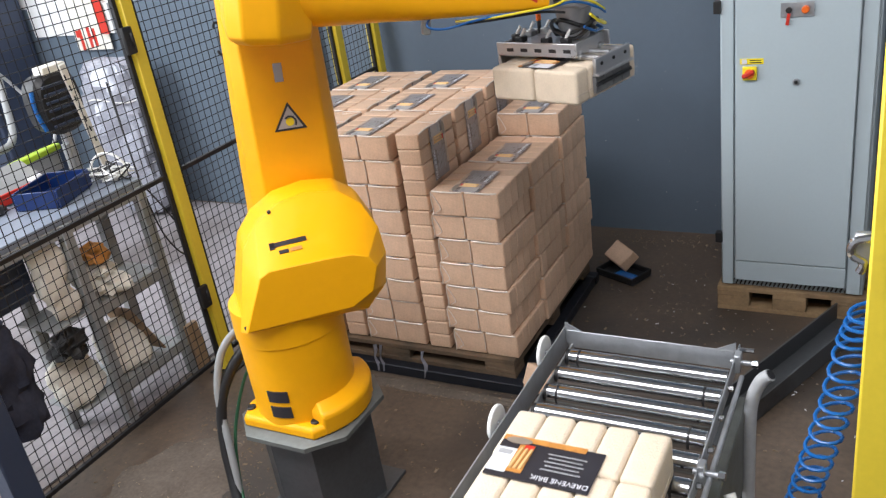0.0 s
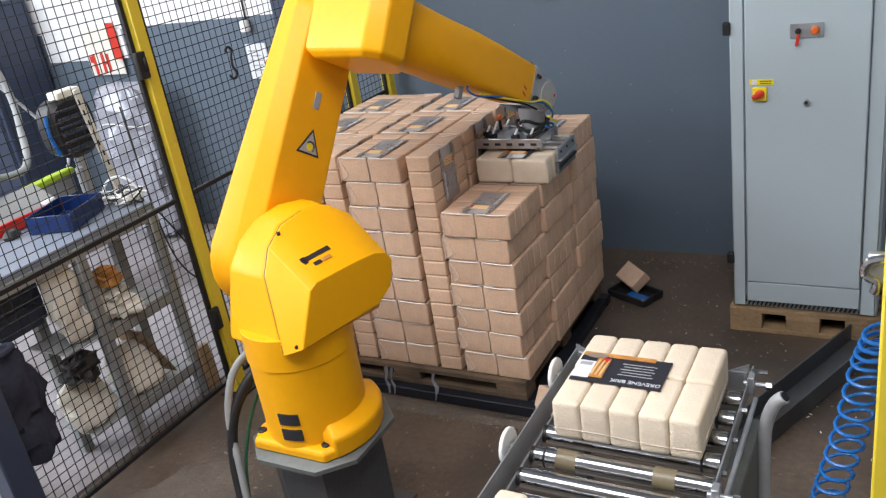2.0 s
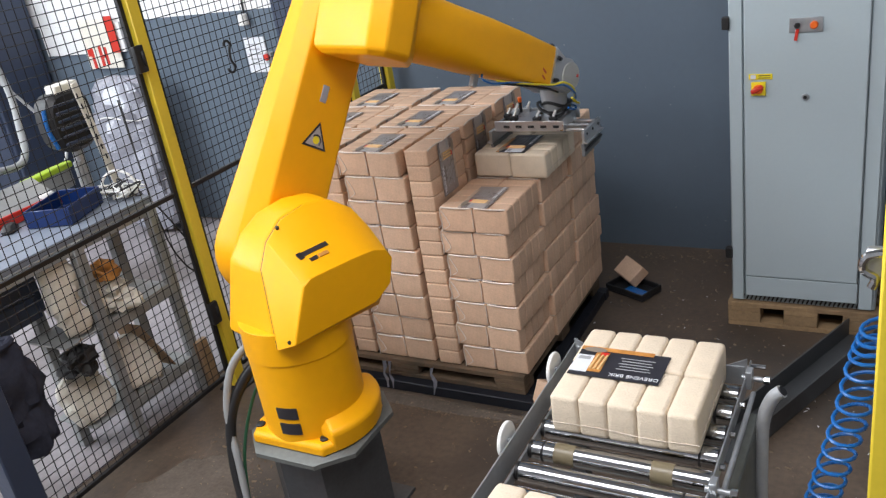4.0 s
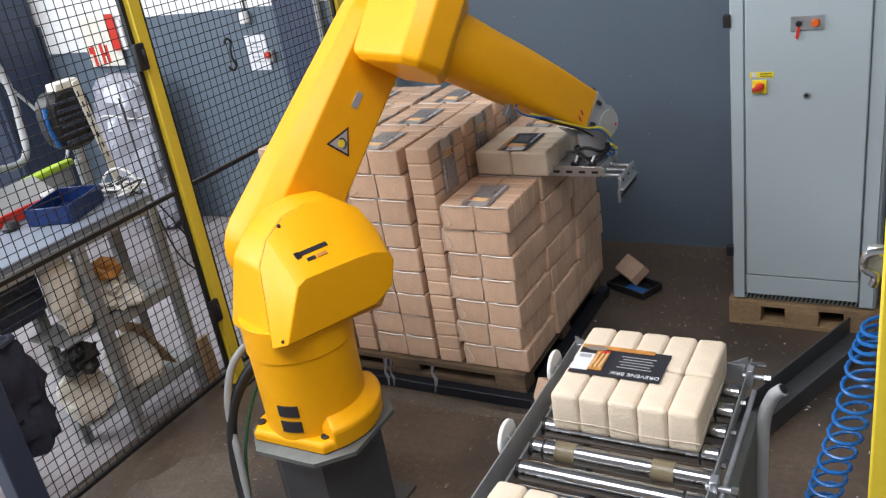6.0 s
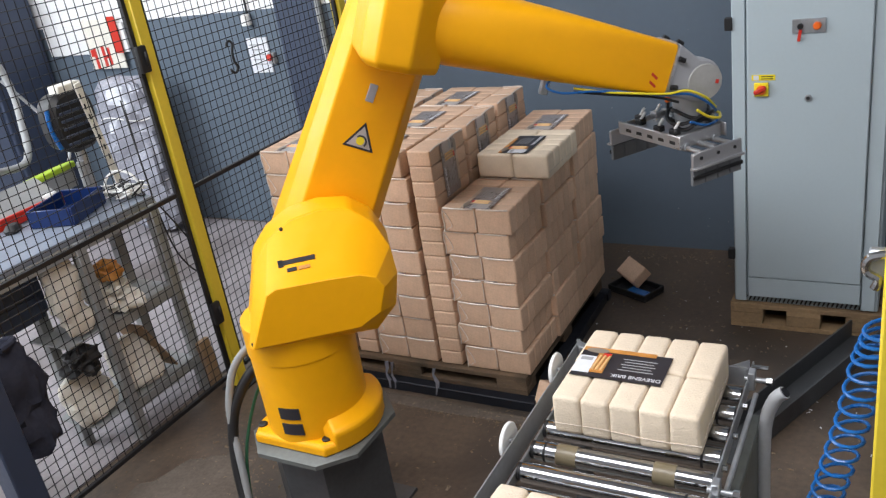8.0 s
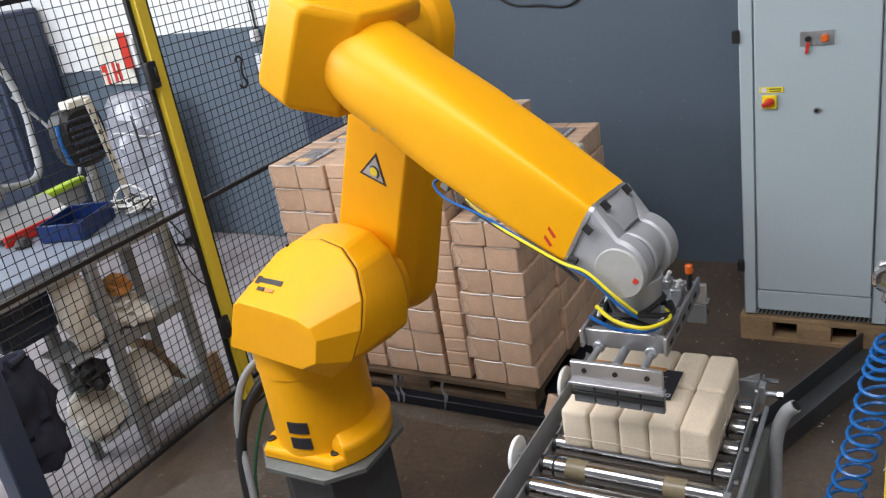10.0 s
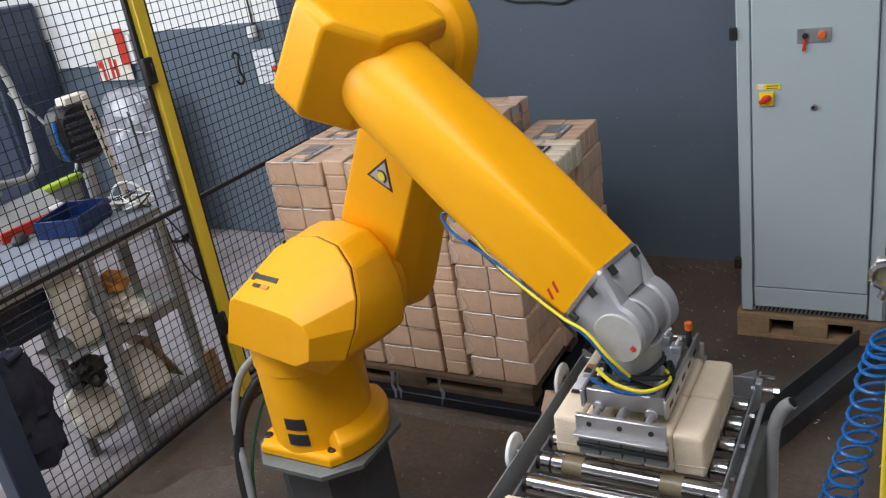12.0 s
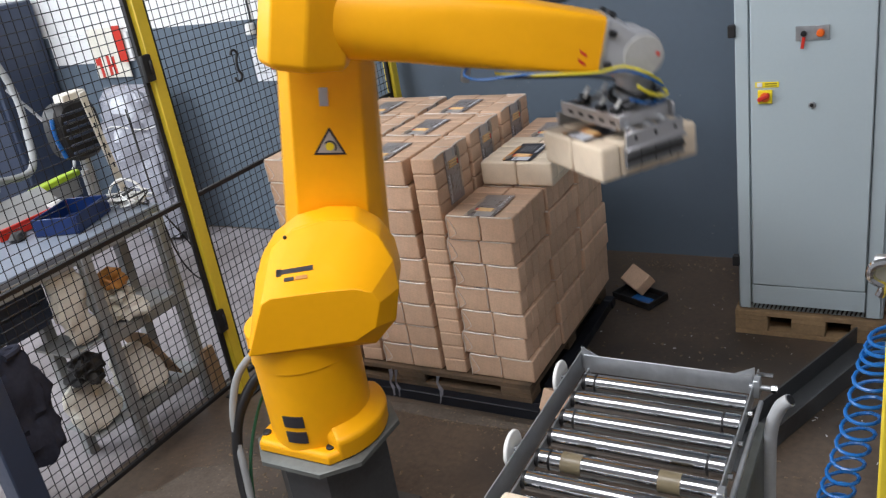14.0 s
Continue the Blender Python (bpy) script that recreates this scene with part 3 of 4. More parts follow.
# upper arm, along its own +z from the shoulder axis
def stadium(y0, y1, r0, r1, length, n=14):
    """An outline round the shoulder axis at depth y0 and the elbow axis at depth y1."""
    out = []
    for k in range(n):
        a = math.pi + math.pi * k / (n - 1)
        out.append((-0.013 + r0 * math.cos(a), y0, r0 * math.sin(a)))
    for k in range(n):
        a = math.pi * k / (n - 1)
        out.append((-0.028 + r1 * math.cos(a), y1, length + r1 * math.sin(a)))
    return out


upper_arm = part("upper_arm", add_loft(bmesh.new(), [stadium(*row, A2) for row in ((0.178, 0.178, 0.118, 0.108), (0.182, 0.182, 0.124, 0.114), (0.240, 0.225, 0.164, 0.142), (0.250, 0.232, 0.168, 0.146), (0.335, 0.285, 0.187, 0.152), (0.345, 0.293, 0.185, 0.150), (0.368, 0.312, 0.165, 0.130))]), M_YELLOW, robot)
bevelled(upper_arm, 0.004, 20)
part("shoulder_joint", cyl((0, 0.10, 0), (0, 0.20, 0), 0.178, None, 44, 0.006), M_YELLOW, upper_arm)
part("elbow_joint", cyl((0, 0.10, A2), (0, 0.20, A2), 0.12, None, 36, 0.004), M_YELLOW, upper_arm)
tri = bmesh.new()
for rad, y in ((0.062, 0.1765), ):
    add_loft(tri, [[(-0.016 + rad * math.cos(a), y + dy, 0.405 + rad * math.sin(a)) for a in [radians(90 + 120 * k) for k in range(3)]] for dy in (0, 0.003)])
sign = part("warning_sign", tri, M_PRINT, upper_arm, "triangular warning sign", False)
part("sign_face", add_loft(bmesh.new(), [[(-0.016 + 0.048 * math.cos(a), 0.1755 + dy, 0.405 + 0.048 * math.sin(a)) for a in [radians(90 + 120 * k) for k in range(3)]] for dy in (0, 0.002)]), M_PRINTOLDW, sign, "", False)
part("sign_symbol", cyl((-0.016, 0.1745, 0.402), (-0.016, 0.1775, 0.402), 0.014, None, 14), M_LABELYELLOW, sign)
part("sign_arc", tube([(-0.016 + 0.02 * math.cos(a), 0.1748, 0.4 + 0.02 * math.sin(a)) for a in [0.5 * k - 0.6 for k in range(7)]], 0.003, 5, 3), M_PRINT, sign)
part("type_plate", box((-0.029, 0.1765, 0.565), (0.028, 0.003, 0.06), 0.001), M_GREYCAST, upper_arm, "small grey plate")

# forearm, along its own +x from the elbow axis
A5, FY = 0.897, -0.045      # wrist axis along the forearm, and the tube's offset at the wrist
forearm = part("forearm", add_loft(bmesh.new(), [[(x, y, z) for y, z in squircle(cy, 0, hy, hz, 48, p)] for x, cy, hy, hz, p in ((0.02, -0.01, 0.115, 0.11, 2.3), (0.075, -0.012, 0.122, 0.12, 2.2), (0.1, -0.015, 0.124, 0.121, 2.25), (0.25, -0.022, 0.118, 0.113, 2.7), (0.4, -0.03, 0.111, 0.106, 4.2), (0.58, -0.037, 0.099, 0.094, 8), (0.775, FY, 0.087, 0.081, 14), (0.79, FY, 0.085, 0.079, 14))]), M_YELLOW, robot)
bevelled(forearm, 0.003, 30)
PLAN = ((-0.165, 0.155), (-0.17, -0.125), (-0.13, -0.178), (-0.03, -0.185), (0.075, -0.09), (0.085, 0.0), (0.08, 0.155))
housing = part("elbow_housing", add_loft(bmesh.new(), [[(0.03 + (x - 0.03) * g - 0.0, y * g, z) for x, y in PLAN] for z, g in ((-0.15, 0.86), (-0.132, 0.98), (-0.11, 1.0), (0.11, 1.0), (0.132, 0.98), (0.15, 0.86))]), M_YELLOW, forearm)
bevelled(housing, 0.007, 15)
for x, y, z in ((-0.146, 0.10, -0.118), (0.05, -0.09, -0.117), (0.06, -0.075, 0.118), (-0.1, -0.15, 0.12)):
    part("housing_screw", cyl((x, y, z * 0.93), (x, y, z * 1.05), 0.008, None, 10), M_BLACK, forearm)
for z in (-0.025, -0.05):
    part("red_mark", box((0.735, FY - 0.087, z), (0.03, 0.002, 0.008), 0, Matrix.Rotation(0.5, 3, "Y")), M_RED, forearm)
flange_ring = part("wrist_flange", add_loft(bmesh.new(), [[(x, y, z) for y, z in squircle(FY, 0, 0.091, 0.085, 32, 6)] for x in (0.788, 0.797)]), M_ALU, forearm, "bright wrist flange")
# cast wrist: a collar that narrows into two cheeks round the wrist axis
def cheek(y0, y1, r, drop):
    rings = []
    for y, g in ((y0, 0.9), (y0 + math.copysign(0.008, y1 - y0), 1.0), (y1 - math.copysign(0.006, y1 - y0), 1.0), (y1, 0.93)):
        ring = [(0.797, y, 0.082 * g), (0.797, y, -0.082 * g)]
        for k in range(22):
            a = radians(-112 + 224 * k / 21)
            ring.append((A5 + r * g * math.cos(a), y, -drop + r * g * math.sin(a)))
        rings.append(ring)
    return add_loft(bmesh.new(), rings)


part("wrist_cheek", cheek(FY - 0.086, FY - 0.04, 0.070, 0.014), M_GREYCAST, forearm, "grey cast wrist cheek")
part("wrist_cheek", cheek(FY + 0.086, FY + 0.035, 0.073, 0.018), M_GREYCAST, forearm, "grey cast wrist cheek")
wrist = part("wrist_housing", add_loft(bmesh.new(), [[(x, y, z) for y, z in squircle(FY, 0, hy, hz, 32, p)] for x, hy, hz, p in ((0.797, 0.084, 0.078, 5), (0.82, 0.083, 0.077, 4), (0.84, 0.076, 0.072, 3), (0.865, 0.05, 0.06, 2.4))]), M_GREYCAST, forearm, "grey cast wrist")
part("wrist_cap", cyl((A5 + 0.012, FY - 0.092, -0.014), (A5 + 0.012, FY - 0.084, -0.014), 0.057, None, 36, 0.002), M_CAP, forearm, "round grey cap")
part("cap_mark", box((A5 + 0.05, FY - 0.093, -0.004), (0.01, 0.002, 0.012)), M_RED, forearm, "red paint mark")
for y, z in ((-0.095, 0.088), (0.005, 0.088), (-0.14, 0.04), (-0.14, -0.05)):
    part("wrist_screw", cyl((0.798, y, z), (0.818, y, z * 0.93), 0.008, None, 8), M_BLACK, forearm)
part("air_hose", tube([(0.43, -0.09, -0.09), (0.41, -0.11, -0.12), (0.46, -0.12, -0.128), (0.56, -0.125, -0.105), (0.66, -0.132, -0.090), (0.77, -0.138, -0.078), (0.86, -0.148, -0.058), (0.94, -0.145, -0.075), (0.985, -0.12, -0.095)], 0.0037), M_BLUEHOSE, forearm, "blue air hose")
part("air_hose", tube([(0.50, -0.10, -0.11), (0.60, -0.128, -0.10), (0.70, -0.138, -0.085), (0.79, -0.143, -0.070), (0.85, -0.150, -0.048), (0.92, -0.149, -0.058), (0.98, -0.12, -0.085)], 0.0037), M_YELLOWHOSE, forearm, "yellow air hose")
part("cable", tube([(0.5, -0.11, -0.12), (0.62, -0.125, -0.105), (0.76, -0.13, -0.088), (0.84, -0.135, -0.09)], 0.004), M_BLACK, forearm, "black cable")
part("hose_bracket", box((0.42, -0.06, -0.12), (0.025, 0.025, 0.06), 0.003), M_ZINC, forearm)

# gripper: origin at the wrist centre, kept upright
GX, GY = -0.016, 0.078      # the clamp hangs off the flange's middle
gripper = part("gripper", add_cyl(cyl((0, 0, -0.175), (0, 0, -0.05), 0.046, 0.06, 28, 0.003), (0, -0.04, 0), (0, 0.033, 0), 0.062, None, 32, 0.004), M_GREYCAST, robot, "clamping gripper of aluminium plates")
for rad, lift, turn, swing in ((0.066, -0.15, 0.0, 3), (0.076, -0.13, 1.0, 2), (0.058, -0.118, 2.2, 2)):
    part("cable_loop", tube([(rad * math.cos(a + turn), rad * 0.92 * math.sin(a + turn), lift + 0.013 * math.sin(swing * a)) for a in [0.35 * k for k in range(18)]], 0.0065), M_BLACK, gripper, "looped black cable")
part("loop_hose", tube([(-0.06, -0.10, -0.085), (-0.02, -0.105, -0.115), (0.04, -0.09, -0.135), (0.08, -0.04, -0.135), (0.06, 0.01, -0.14)], 0.0045), M_YELLOWHOSE, gripper, "yellow air hose")
part("loop_hose", tube([(-0.08, -0.09, -0.12), (-0.02, -0.09, -0.145), (0.05, -0.07, -0.15), (0.07, -0.01, -0.145)], 0.0045), M_BLUEHOSE, gripper, "blue air hose")
part("top_plate", box((GX, GY - 0.02, -0.176), (0.16, 0.22, 0.01), 0.002), M_ALU, gripper)
for x in (-0.095, 0.095):
    side = part("side_plate", box((GX + x, GY, -0.187), (0.008, 0.31, 0.044), 0.002), M_ALU, gripper)
    for y in (-0.12, -0.065, -0.01, 0.045, 0.1):
        part("slot", box((GX + x, GY + y, -0.189), (0.0095, 0.034, 0.018), 0.004), M_BLACK, side)
for y in (-0.135, 0.135):
    plate = part("end_plate", box((GX, GY + y, -0.19), (0.18, 0.01, 0.044), 0.002), M_ALU, gripper)
    for x in (-0.06, 0.06):
        part("bushing", cyl((GX + x, GY + y - 0.012, -0.21), (GX + x, GY + y + 0.012, -0.21), 0.014, None, 16, 0.002), M_ZINC, plate)
for x, y in ((-0.07, -0.1), (-0.075, -0.03), (0.07, -0.11), (0.065, 0.07), (-0.06, 0.08), (-0.03, 0.12), (0.03, 0.11)):
    part("valve", box((GX + x, GY + y, -0.165), (0.026, 0.032, 0.024), 0.003), M_ZINC if x > 0 else M_BLACK, gripper)
    part("fitting", cyl((GX + x, GY + y, -0.155), (GX + x + 0.012, GY + y - 0.01, -0.13), 0.005, None, 10), M_WHITE, gripper)
part("cylinder", cyl((GX, GY - 0.11, -0.206), (GX, GY + 0.11, -0.206), 0.02, None, 20, 0.003), M_ZINC, gripper)
part("sensor", cyl((GX + 0.085, GY + 0.11, -0.178), (GX + 0.085, GY + 0.11, -0.135), 0.007, None, 12), M_BLACK, gripper)
part("sensor_tip", cyl((GX + 0.085, GY + 0.11, -0.135), (GX + 0.085, GY + 0.11, -0.113), 0.009, None, 12, 0.002), M_ORANGE, gripper)
jaws = []
for s in (-1, 1):
    jaw = part("jaw", box((GX, GY + s * 0.012, -0.232), (0.205, 0.012, 0.048), 0.002), M_ALU, gripper, "aluminium clamping bar")
    part("jaw_lip", box((GX, GY + s * 0.018, -0.258), (0.212, 0.024, 0.007), 0.001), M_ALU, jaw)
    for k in range(4):
        part("pad", box((GX - 0.077 + 0.0515 * k, GY + s * 0.008, -0.289), (0.0495, 0.014, 0.054), 0.002), M_PAD, jaw, "grey rubber pad")
    part("rubber_strip", box((GX, GY + s * 0.018, -0.288), (0.208, 0.006, 0.012), 0.001), M_BLACK, jaw, "black rubber strip")
    for x in (-0.07, 0.0, 0.07):
        part("screw", cyl((GX + x, GY + s * 0.016, -0.228), (GX + x, GY + s * 0.021, -0.228), 0.006, None, 10), M_BLACK, jaw)
    for x in (-0.06, 0.06):
        part("guide_pin", cyl((GX + x, GY + s * 0.008, -0.214), (GX + x, GY - s * 0.11, -0.214), 0.008, None, 12), M_ALU, jaw)
    part("piston", cyl((GX, GY + s * 0.008, -0.213), (GX, GY - s * 0.11, -0.213), 0.01, None, 16), M_ZINC, jaw)
    jaws.append((jaw, s))


# ---- the fence ----
FX = -2.78
def fence_post(y, name="fence_post", height=2.0):
    p = thing(name, "yellow painted square steel fence post", "post", "fence posts", pose(FX, y, 0))
    part("post_tube", box((0, 0, height / 2 + 0.008), (0.06, 0.06, height), 0.004), M_POST, p)
    part("foot_plate", box((0, 0, 0.005), (0.13, 0.13, 0.01), 0.002), M_BLACK, p)
    return p


def fence_panel(y0, y1, z0=0.09, z1=1.98, mid=1.01):
    p = thing("mesh_panel", "black welded wire mesh panel of a safety fence", "fence panel", "fence panels", pose(FX, 0, 0))
    for y in (y0, y1):
        part("frame_upright", box((0, y, (z0 + z1) / 2), (0.02, 0.022, z1 - z0), 0.002), M_MESHWIRE, p)
    for z in (z0, z1, mid):
        part("frame_rail", box((0, (y0 + y1) / 2, z), (0.018, y1 - y0 - 0.022, 0.02), 0.002), M_MESHWIRE, p)
    bm = bmesh.new()
    y = y0 + 0.04
    while y < y1 - 0.02:
        add_cyl(bm, (0, y, z0), (0, y, z1), 0.0019, None, 5)
        y += 0.04
    z = z0 + 0.04
    while z < z1 - 0.02:
        add_cyl(bm, (0.003, y0, z), (0.003, y1, z), 0.0019, None, 5)
        z += 0.04
    tagged(part("wire_mesh", bm, M_MESHWIRE, p, "", False), kind="stuff")
    return p


for y in (1.33, 2.475, 3.87, 4.25):
    post = fence_post(y)
    if y == 2.475:
        for z in (1.6, 0.43):
            plate = part("gate_fitting", box((0.036, -0.05, z), (0.022, 0.05, 0.11), 0.008, None, 2), M_BLACK, post, "black plastic gate fitting")
            part("lever", box((0.05, -0.04, z), (0.012, 0.016, 0.06), 0.004), M_BLACK, plate)
for a, b in ((1.375, 2.43), (2.52, 3.83), (3.91, 4.21)):
    fence_panel(a, b)


hook = thing("cable_hook", "black steel s-shaped hook hanging on the mesh", "hook", at=pose(FX + 0.014, 2.955, 1.485))
part("hook_bar", tube([(0, -0.02, 0.05), (0, -0.012, 0.066), (0, 0.008, 0.068), (0, 0.02, 0.05), (0, 0.008, 0.02), (0, 0.006, -0.02), (0, 0.02, -0.05), (0, 0.008, -0.072), (0, -0.016, -0.07), (0, -0.026, -0.052)], 0.006), M_BLACK, hook)

# ---- hoses at the robot's base ----
def hose(name, label, pts, r, m):
    h = thing(name, label, "hose")
    part("hose_tube", tube(pts, r, 10), m, h)
    return h


hose("cable_conduit", "pale grey conduit curving from the robot's base to the floor", [(-1.90, 1.92, 0.72), (-1.97, 1.86, 0.71), (-2.03, 1.80, 0.64), (-2.05, 1.75, 0.52), (-2.04, 1.72, 0.40), (-2.02, 1.70, 0.34), (-1.99, 1.66, 0.2), (-1.95, 1.6, 0.06), (-1.9, 1.52, 0.02)], 0.014, M_RACK)
hose("power_cable", "thick black power cable looping to the floor", [(-1.92, 1.88, 0.66), (-1.99, 1.82, 0.60), (-2.04, 1.75, 0.48), (-2.04, 1.70, 0.33), (-2.00, 1.65, 0.18), (-1.93, 1.58, 0.07), (-1.84, 1.50, 0.024), (-1.7, 1.38, 0.024)], 0.020, M_BLACK)
hose("signal_cable", "thin green signal cable beside the power cable", [(-1.92, 1.89, 0.64), (-2.0, 1.83, 0.5), (-2.02, 1.74, 0.33), (-1.98, 1.66, 0.17), (-1.88, 1.56, 0.06), (-1.78, 1.48, 0.02)], 0.006, M_DARKGREEN)
red = thing("ribbed_hose", "red-brown ribbed hose lying on the floor", "hose")
bm = bmesh.new()
for k in range(22):
    p = Vector((-1.87 + 0.013 * k, 1.52 - 0.006 * k, 0.036))
    add_cyl(bm, p, p + Vector((0.009, -0.004, 0)), 0.034, 0.034, 14, 0.003)
add_cyl(bm, (-1.87, 1.52, 0.036), (-1.59, 1.39, 0.036), 0.029, None, 14)
part("ribbed_tube", bm, M_REDHOSE, red)

# ---- steel channel on the floor beside the conveyor ----
ch = thing("steel_channel", "long dark steel channel lying on the floor", "channel", at=pose(-0.320, 3.056, 0, 0, 0, -23.5))
for x in (-0.065, 0.065):
    part("flange_plate", box((x, 0, 0.045), (0.008, 1.1, 0.085), 0.001), M_STEEL, ch)
part("web_plate", box((0, 0, 0.006), (0.12, 1.1, 0.008)), M_STEEL, ch)

# ---- near gate post with latch and the coiled air hose ----
gp = thing("gate_post", "yellow painted steel gate post with a black latch", "post", at=pose(0.012, 1.5, 0))
part("post_tube", box((0, 0, 1.008), (0.08, 0.06, 2.0), 0.005), M_POST, gp)
part("foot_plate", box((0, 0, 0.005), (0.14, 0.14, 0.01), 0.002), M_BLACK, gp)
latch = part("latch", box((0.022, -0.04, 1.36), (0.05, 0.024, 0.17), 0.006, None, 2), M_BLACK, gp, "black safety latch")
part("latch_slot", box((0.02, -0.054, 1.34), (0.02, 0.004, 0.03), 0.002), M_GREYHOSE, latch)
part("handle", tube([(-0.035, 0.0, 1.37), (-0.065, 0.0, 1.36), (-0.07, 0.0, 1.335), (-0.05, 0.0, 1.32), (-0.055, 0.0, 1.30)], 0.008), M_CHROME, gp, "chrome latch handle")
part("handle_plate", box((-0.052, 0.01, 1.345), (0.03, 0.02, 0.06), 0.004), M_ZINC, gp)
coil = thing("air_hose_coil", "bright blue coiled plastic air hose hanging by the gate post", "hose")
pts, axis = [], [Vector(p) for p in ((-0.022, 1.585, 1.18), (-0.045, 1.59, 1.10), (-0.070, 1.6, 0.94), (-0.102, 1.6, 0.79), (-0.128, 1.6, 0.67), (-0.16, 1.6, 0.52))]
for k in range(19 * 14 + 1):
    u = k / (19 * 14) * (len(axis) - 1)
    i = min(int(u), len(axis) - 2)
    c = axis[i].lerp(axis[i + 1], u - i)
    a = 2 * math.pi * k / 14
    pts.append(c + Vector((0.034 * math.cos(a), 0.034 * math.sin(a), 0.006 * math.cos(a))))
part("coil", tube(pts, 0.0042, 7, 1), M_BLUEHOSE, coil)
part("end_fitting", cyl((0.006, 1.55, 1.185), (-0.02, 1.585, 1.18), 0.009, None, 12), M_ZINC, coil)
hose("ribbed_conduit", "white ribbed conduit hanging from the conveyor", [(-0.26, 1.45, 0.77), (-0.235, 1.42, 0.73), (-0.2, 1.38, 0.70), (-0.16, 1.33, 0.66), (-0.12, 1.25, 0.5), (-0.1, 1.2, 0.2), (-0.1, 1.15, 0.02)], 0.013, M_WHITE)

# ---- loose things on the floor ----
tray = thing("plastic_tray", "black plastic tray with a blue piece on the floor", "tray", at=pose(-1.20, 3.77, 0, 0, 0, -24))
part("tray_base", box((0, 0, 0.006), (0.24, 0.15, 0.012), 0.004), M_BLACK, tray)
for x, y, w, d in ((0, 0.072, 0.24, 0.008), (0, -0.072, 0.24, 0.008), (-0.116, 0, 0.008, 0.136), (0.116, 0, 0.008, 0.136)):
    part("tray_rim", box((x, y, 0.026), (w, d, 0.03), 0.002), M_BLACK, tray)
part("blue_piece", box((0.045, -0.03, 0.022), (0.12, 0.05, 0.02), 0.005), M_BLUEHOSE, tray)


def loose_briquette(m):
    b = new("loose_briquette", BRIQ_OLD[0].copy())
    b.matrix_world = m
    return tagged(b, "single pale briquette lying loose", "briquette", "loose briquettes")


loose_briquette(pose(-1.255, 3.80, 0.05, 12, 52, 60))
loose_briquette(pose(-1.24, 2.66, 0.02, 0, 30, 70))

# film tails under the stack
for x, w in ((-2.02, 0.016), (-1.77, 0.018), (-1.99, 0.008)):
    f = thing("film_tail", "loose tail of clear stretch film hanging off the pallet", "film", "film tails", pose(x, SY - 0.055, 0.09))
    bm = bmesh.new()
    rows = []
    for k in range(5):
        z, j = 0.06 - 0.035 * k, 0.006 * math.sin(2.1 * k + x * 9)
        rows.append([(-w / 2 + j, 0.004 * k % 0.01, z), (j, -0.012, z), (w / 2 + j * 2, 0.0, z), (j, -0.009, z)])
    add_loft(bm, rows)
    part("film_sheet", bm, M_BAG, f)

# sawdust and chips
def scatter(name, label, spots, seed, material, size):
    r = random.Random(seed)
    bm = bmesh.new()
    for cx, cy, sx, sy, n in spots:
        for _ in range(n):
            x, y = r.gauss(cx, sx), r.gauss(cy, sy)
            if not (-7 < x < 3 and -3 < y < 4.3):
                continue
            s = size * r.uniform(0.3, 1.4)
            m = Matrix.Translation((x, y, 0.0015 + s * 0.14)) @ Euler((r.uniform(-0.4, 0.4), r.uniform(-0.4, 0.4), r.uniform(0, 6.3))).to_matrix().to_4x4()
            w, d, h = s * r.uniform(0.6, 1.6), s * r.uniform(0.3, 0.8), s * 0.14
            vs = [bm.verts.new(m @ Vector((a * w / 2, b * d / 2, c * h))) for a, b, c in ((-1, -1, -1), (1, -0.8, -1), (0.8, 1, -1), (-0.9, 0.7, -1), (0, 0, 1))]
            bm.faces.new(vs[3::-1])
            for k in range(4):
                bm.faces.new((vs[k], vs[(k + 1) % 4], vs[4]))
    return tagged(part(name, bm, material, None, "", False), label, "debris", kind="stuff")


scatter("wood_chips", "scattered pale wood chips and crumbs on the floor", ((-1.5, 2.57, 0.5, 0.03, 260), (-2.3, 1.9, 0.3, 0.35, 320), (-2.35, 1.5, 0.2, 0.25, 260), (-0.9, 3.6, 0.35, 0.4, 160), (-0.5, 2.9, 0.5, 0.5, 120), (-1.3, 2.2, 0.5, 0.3, 80), (-1.0, 4.2, 0.6, 0.06, 160), (-3.6, 3.2, 0.8, 0.6, 200)), 3, M_SAWDUST, 0.013)
scatter("sawdust_crumbs", "fine sawdust crumbs on the floor", ((-1.55, 2.56, 0.45, 0.045, 900), (-2.35, 1.75, 0.25, 0.4, 1400), (-0.8, 3.5, 0.5, 0.5, 500), (-1.0, 2.3, 0.8, 0.5, 500), (-1.1, 4.22, 0.7, 0.05, 500)), 5, M_SAWDUST, 0.006)
scatter("pale_flakes", "a few bright flakes on the floor", ((-0.8, 3.5, 0.4, 0.5, 60), (-0.3, 2.7, 0.3, 0.4, 30), (-3.5, 3.6, 0.6, 0.4, 60)), 9, M_PRINTW, 0.009)

bm = bmesh.new()
r = random.Random(21)
for _ in range(90):
    x, z, s = r.uniform(-2.6, 0.4), r.uniform(0.1, 1.6) ** 1.1, r.uniform(0.001, 0.0035)
    add_box(bm, (x, WALL_Y - 0.001, z), (s * r.uniform(0.6, 2.5), 0.002, s))
tagged(part("wall_flecks", bm, M_GREYHOSE, None, "", False), "tiny pale paint flecks on the wall", "flecks", kind="stuff")

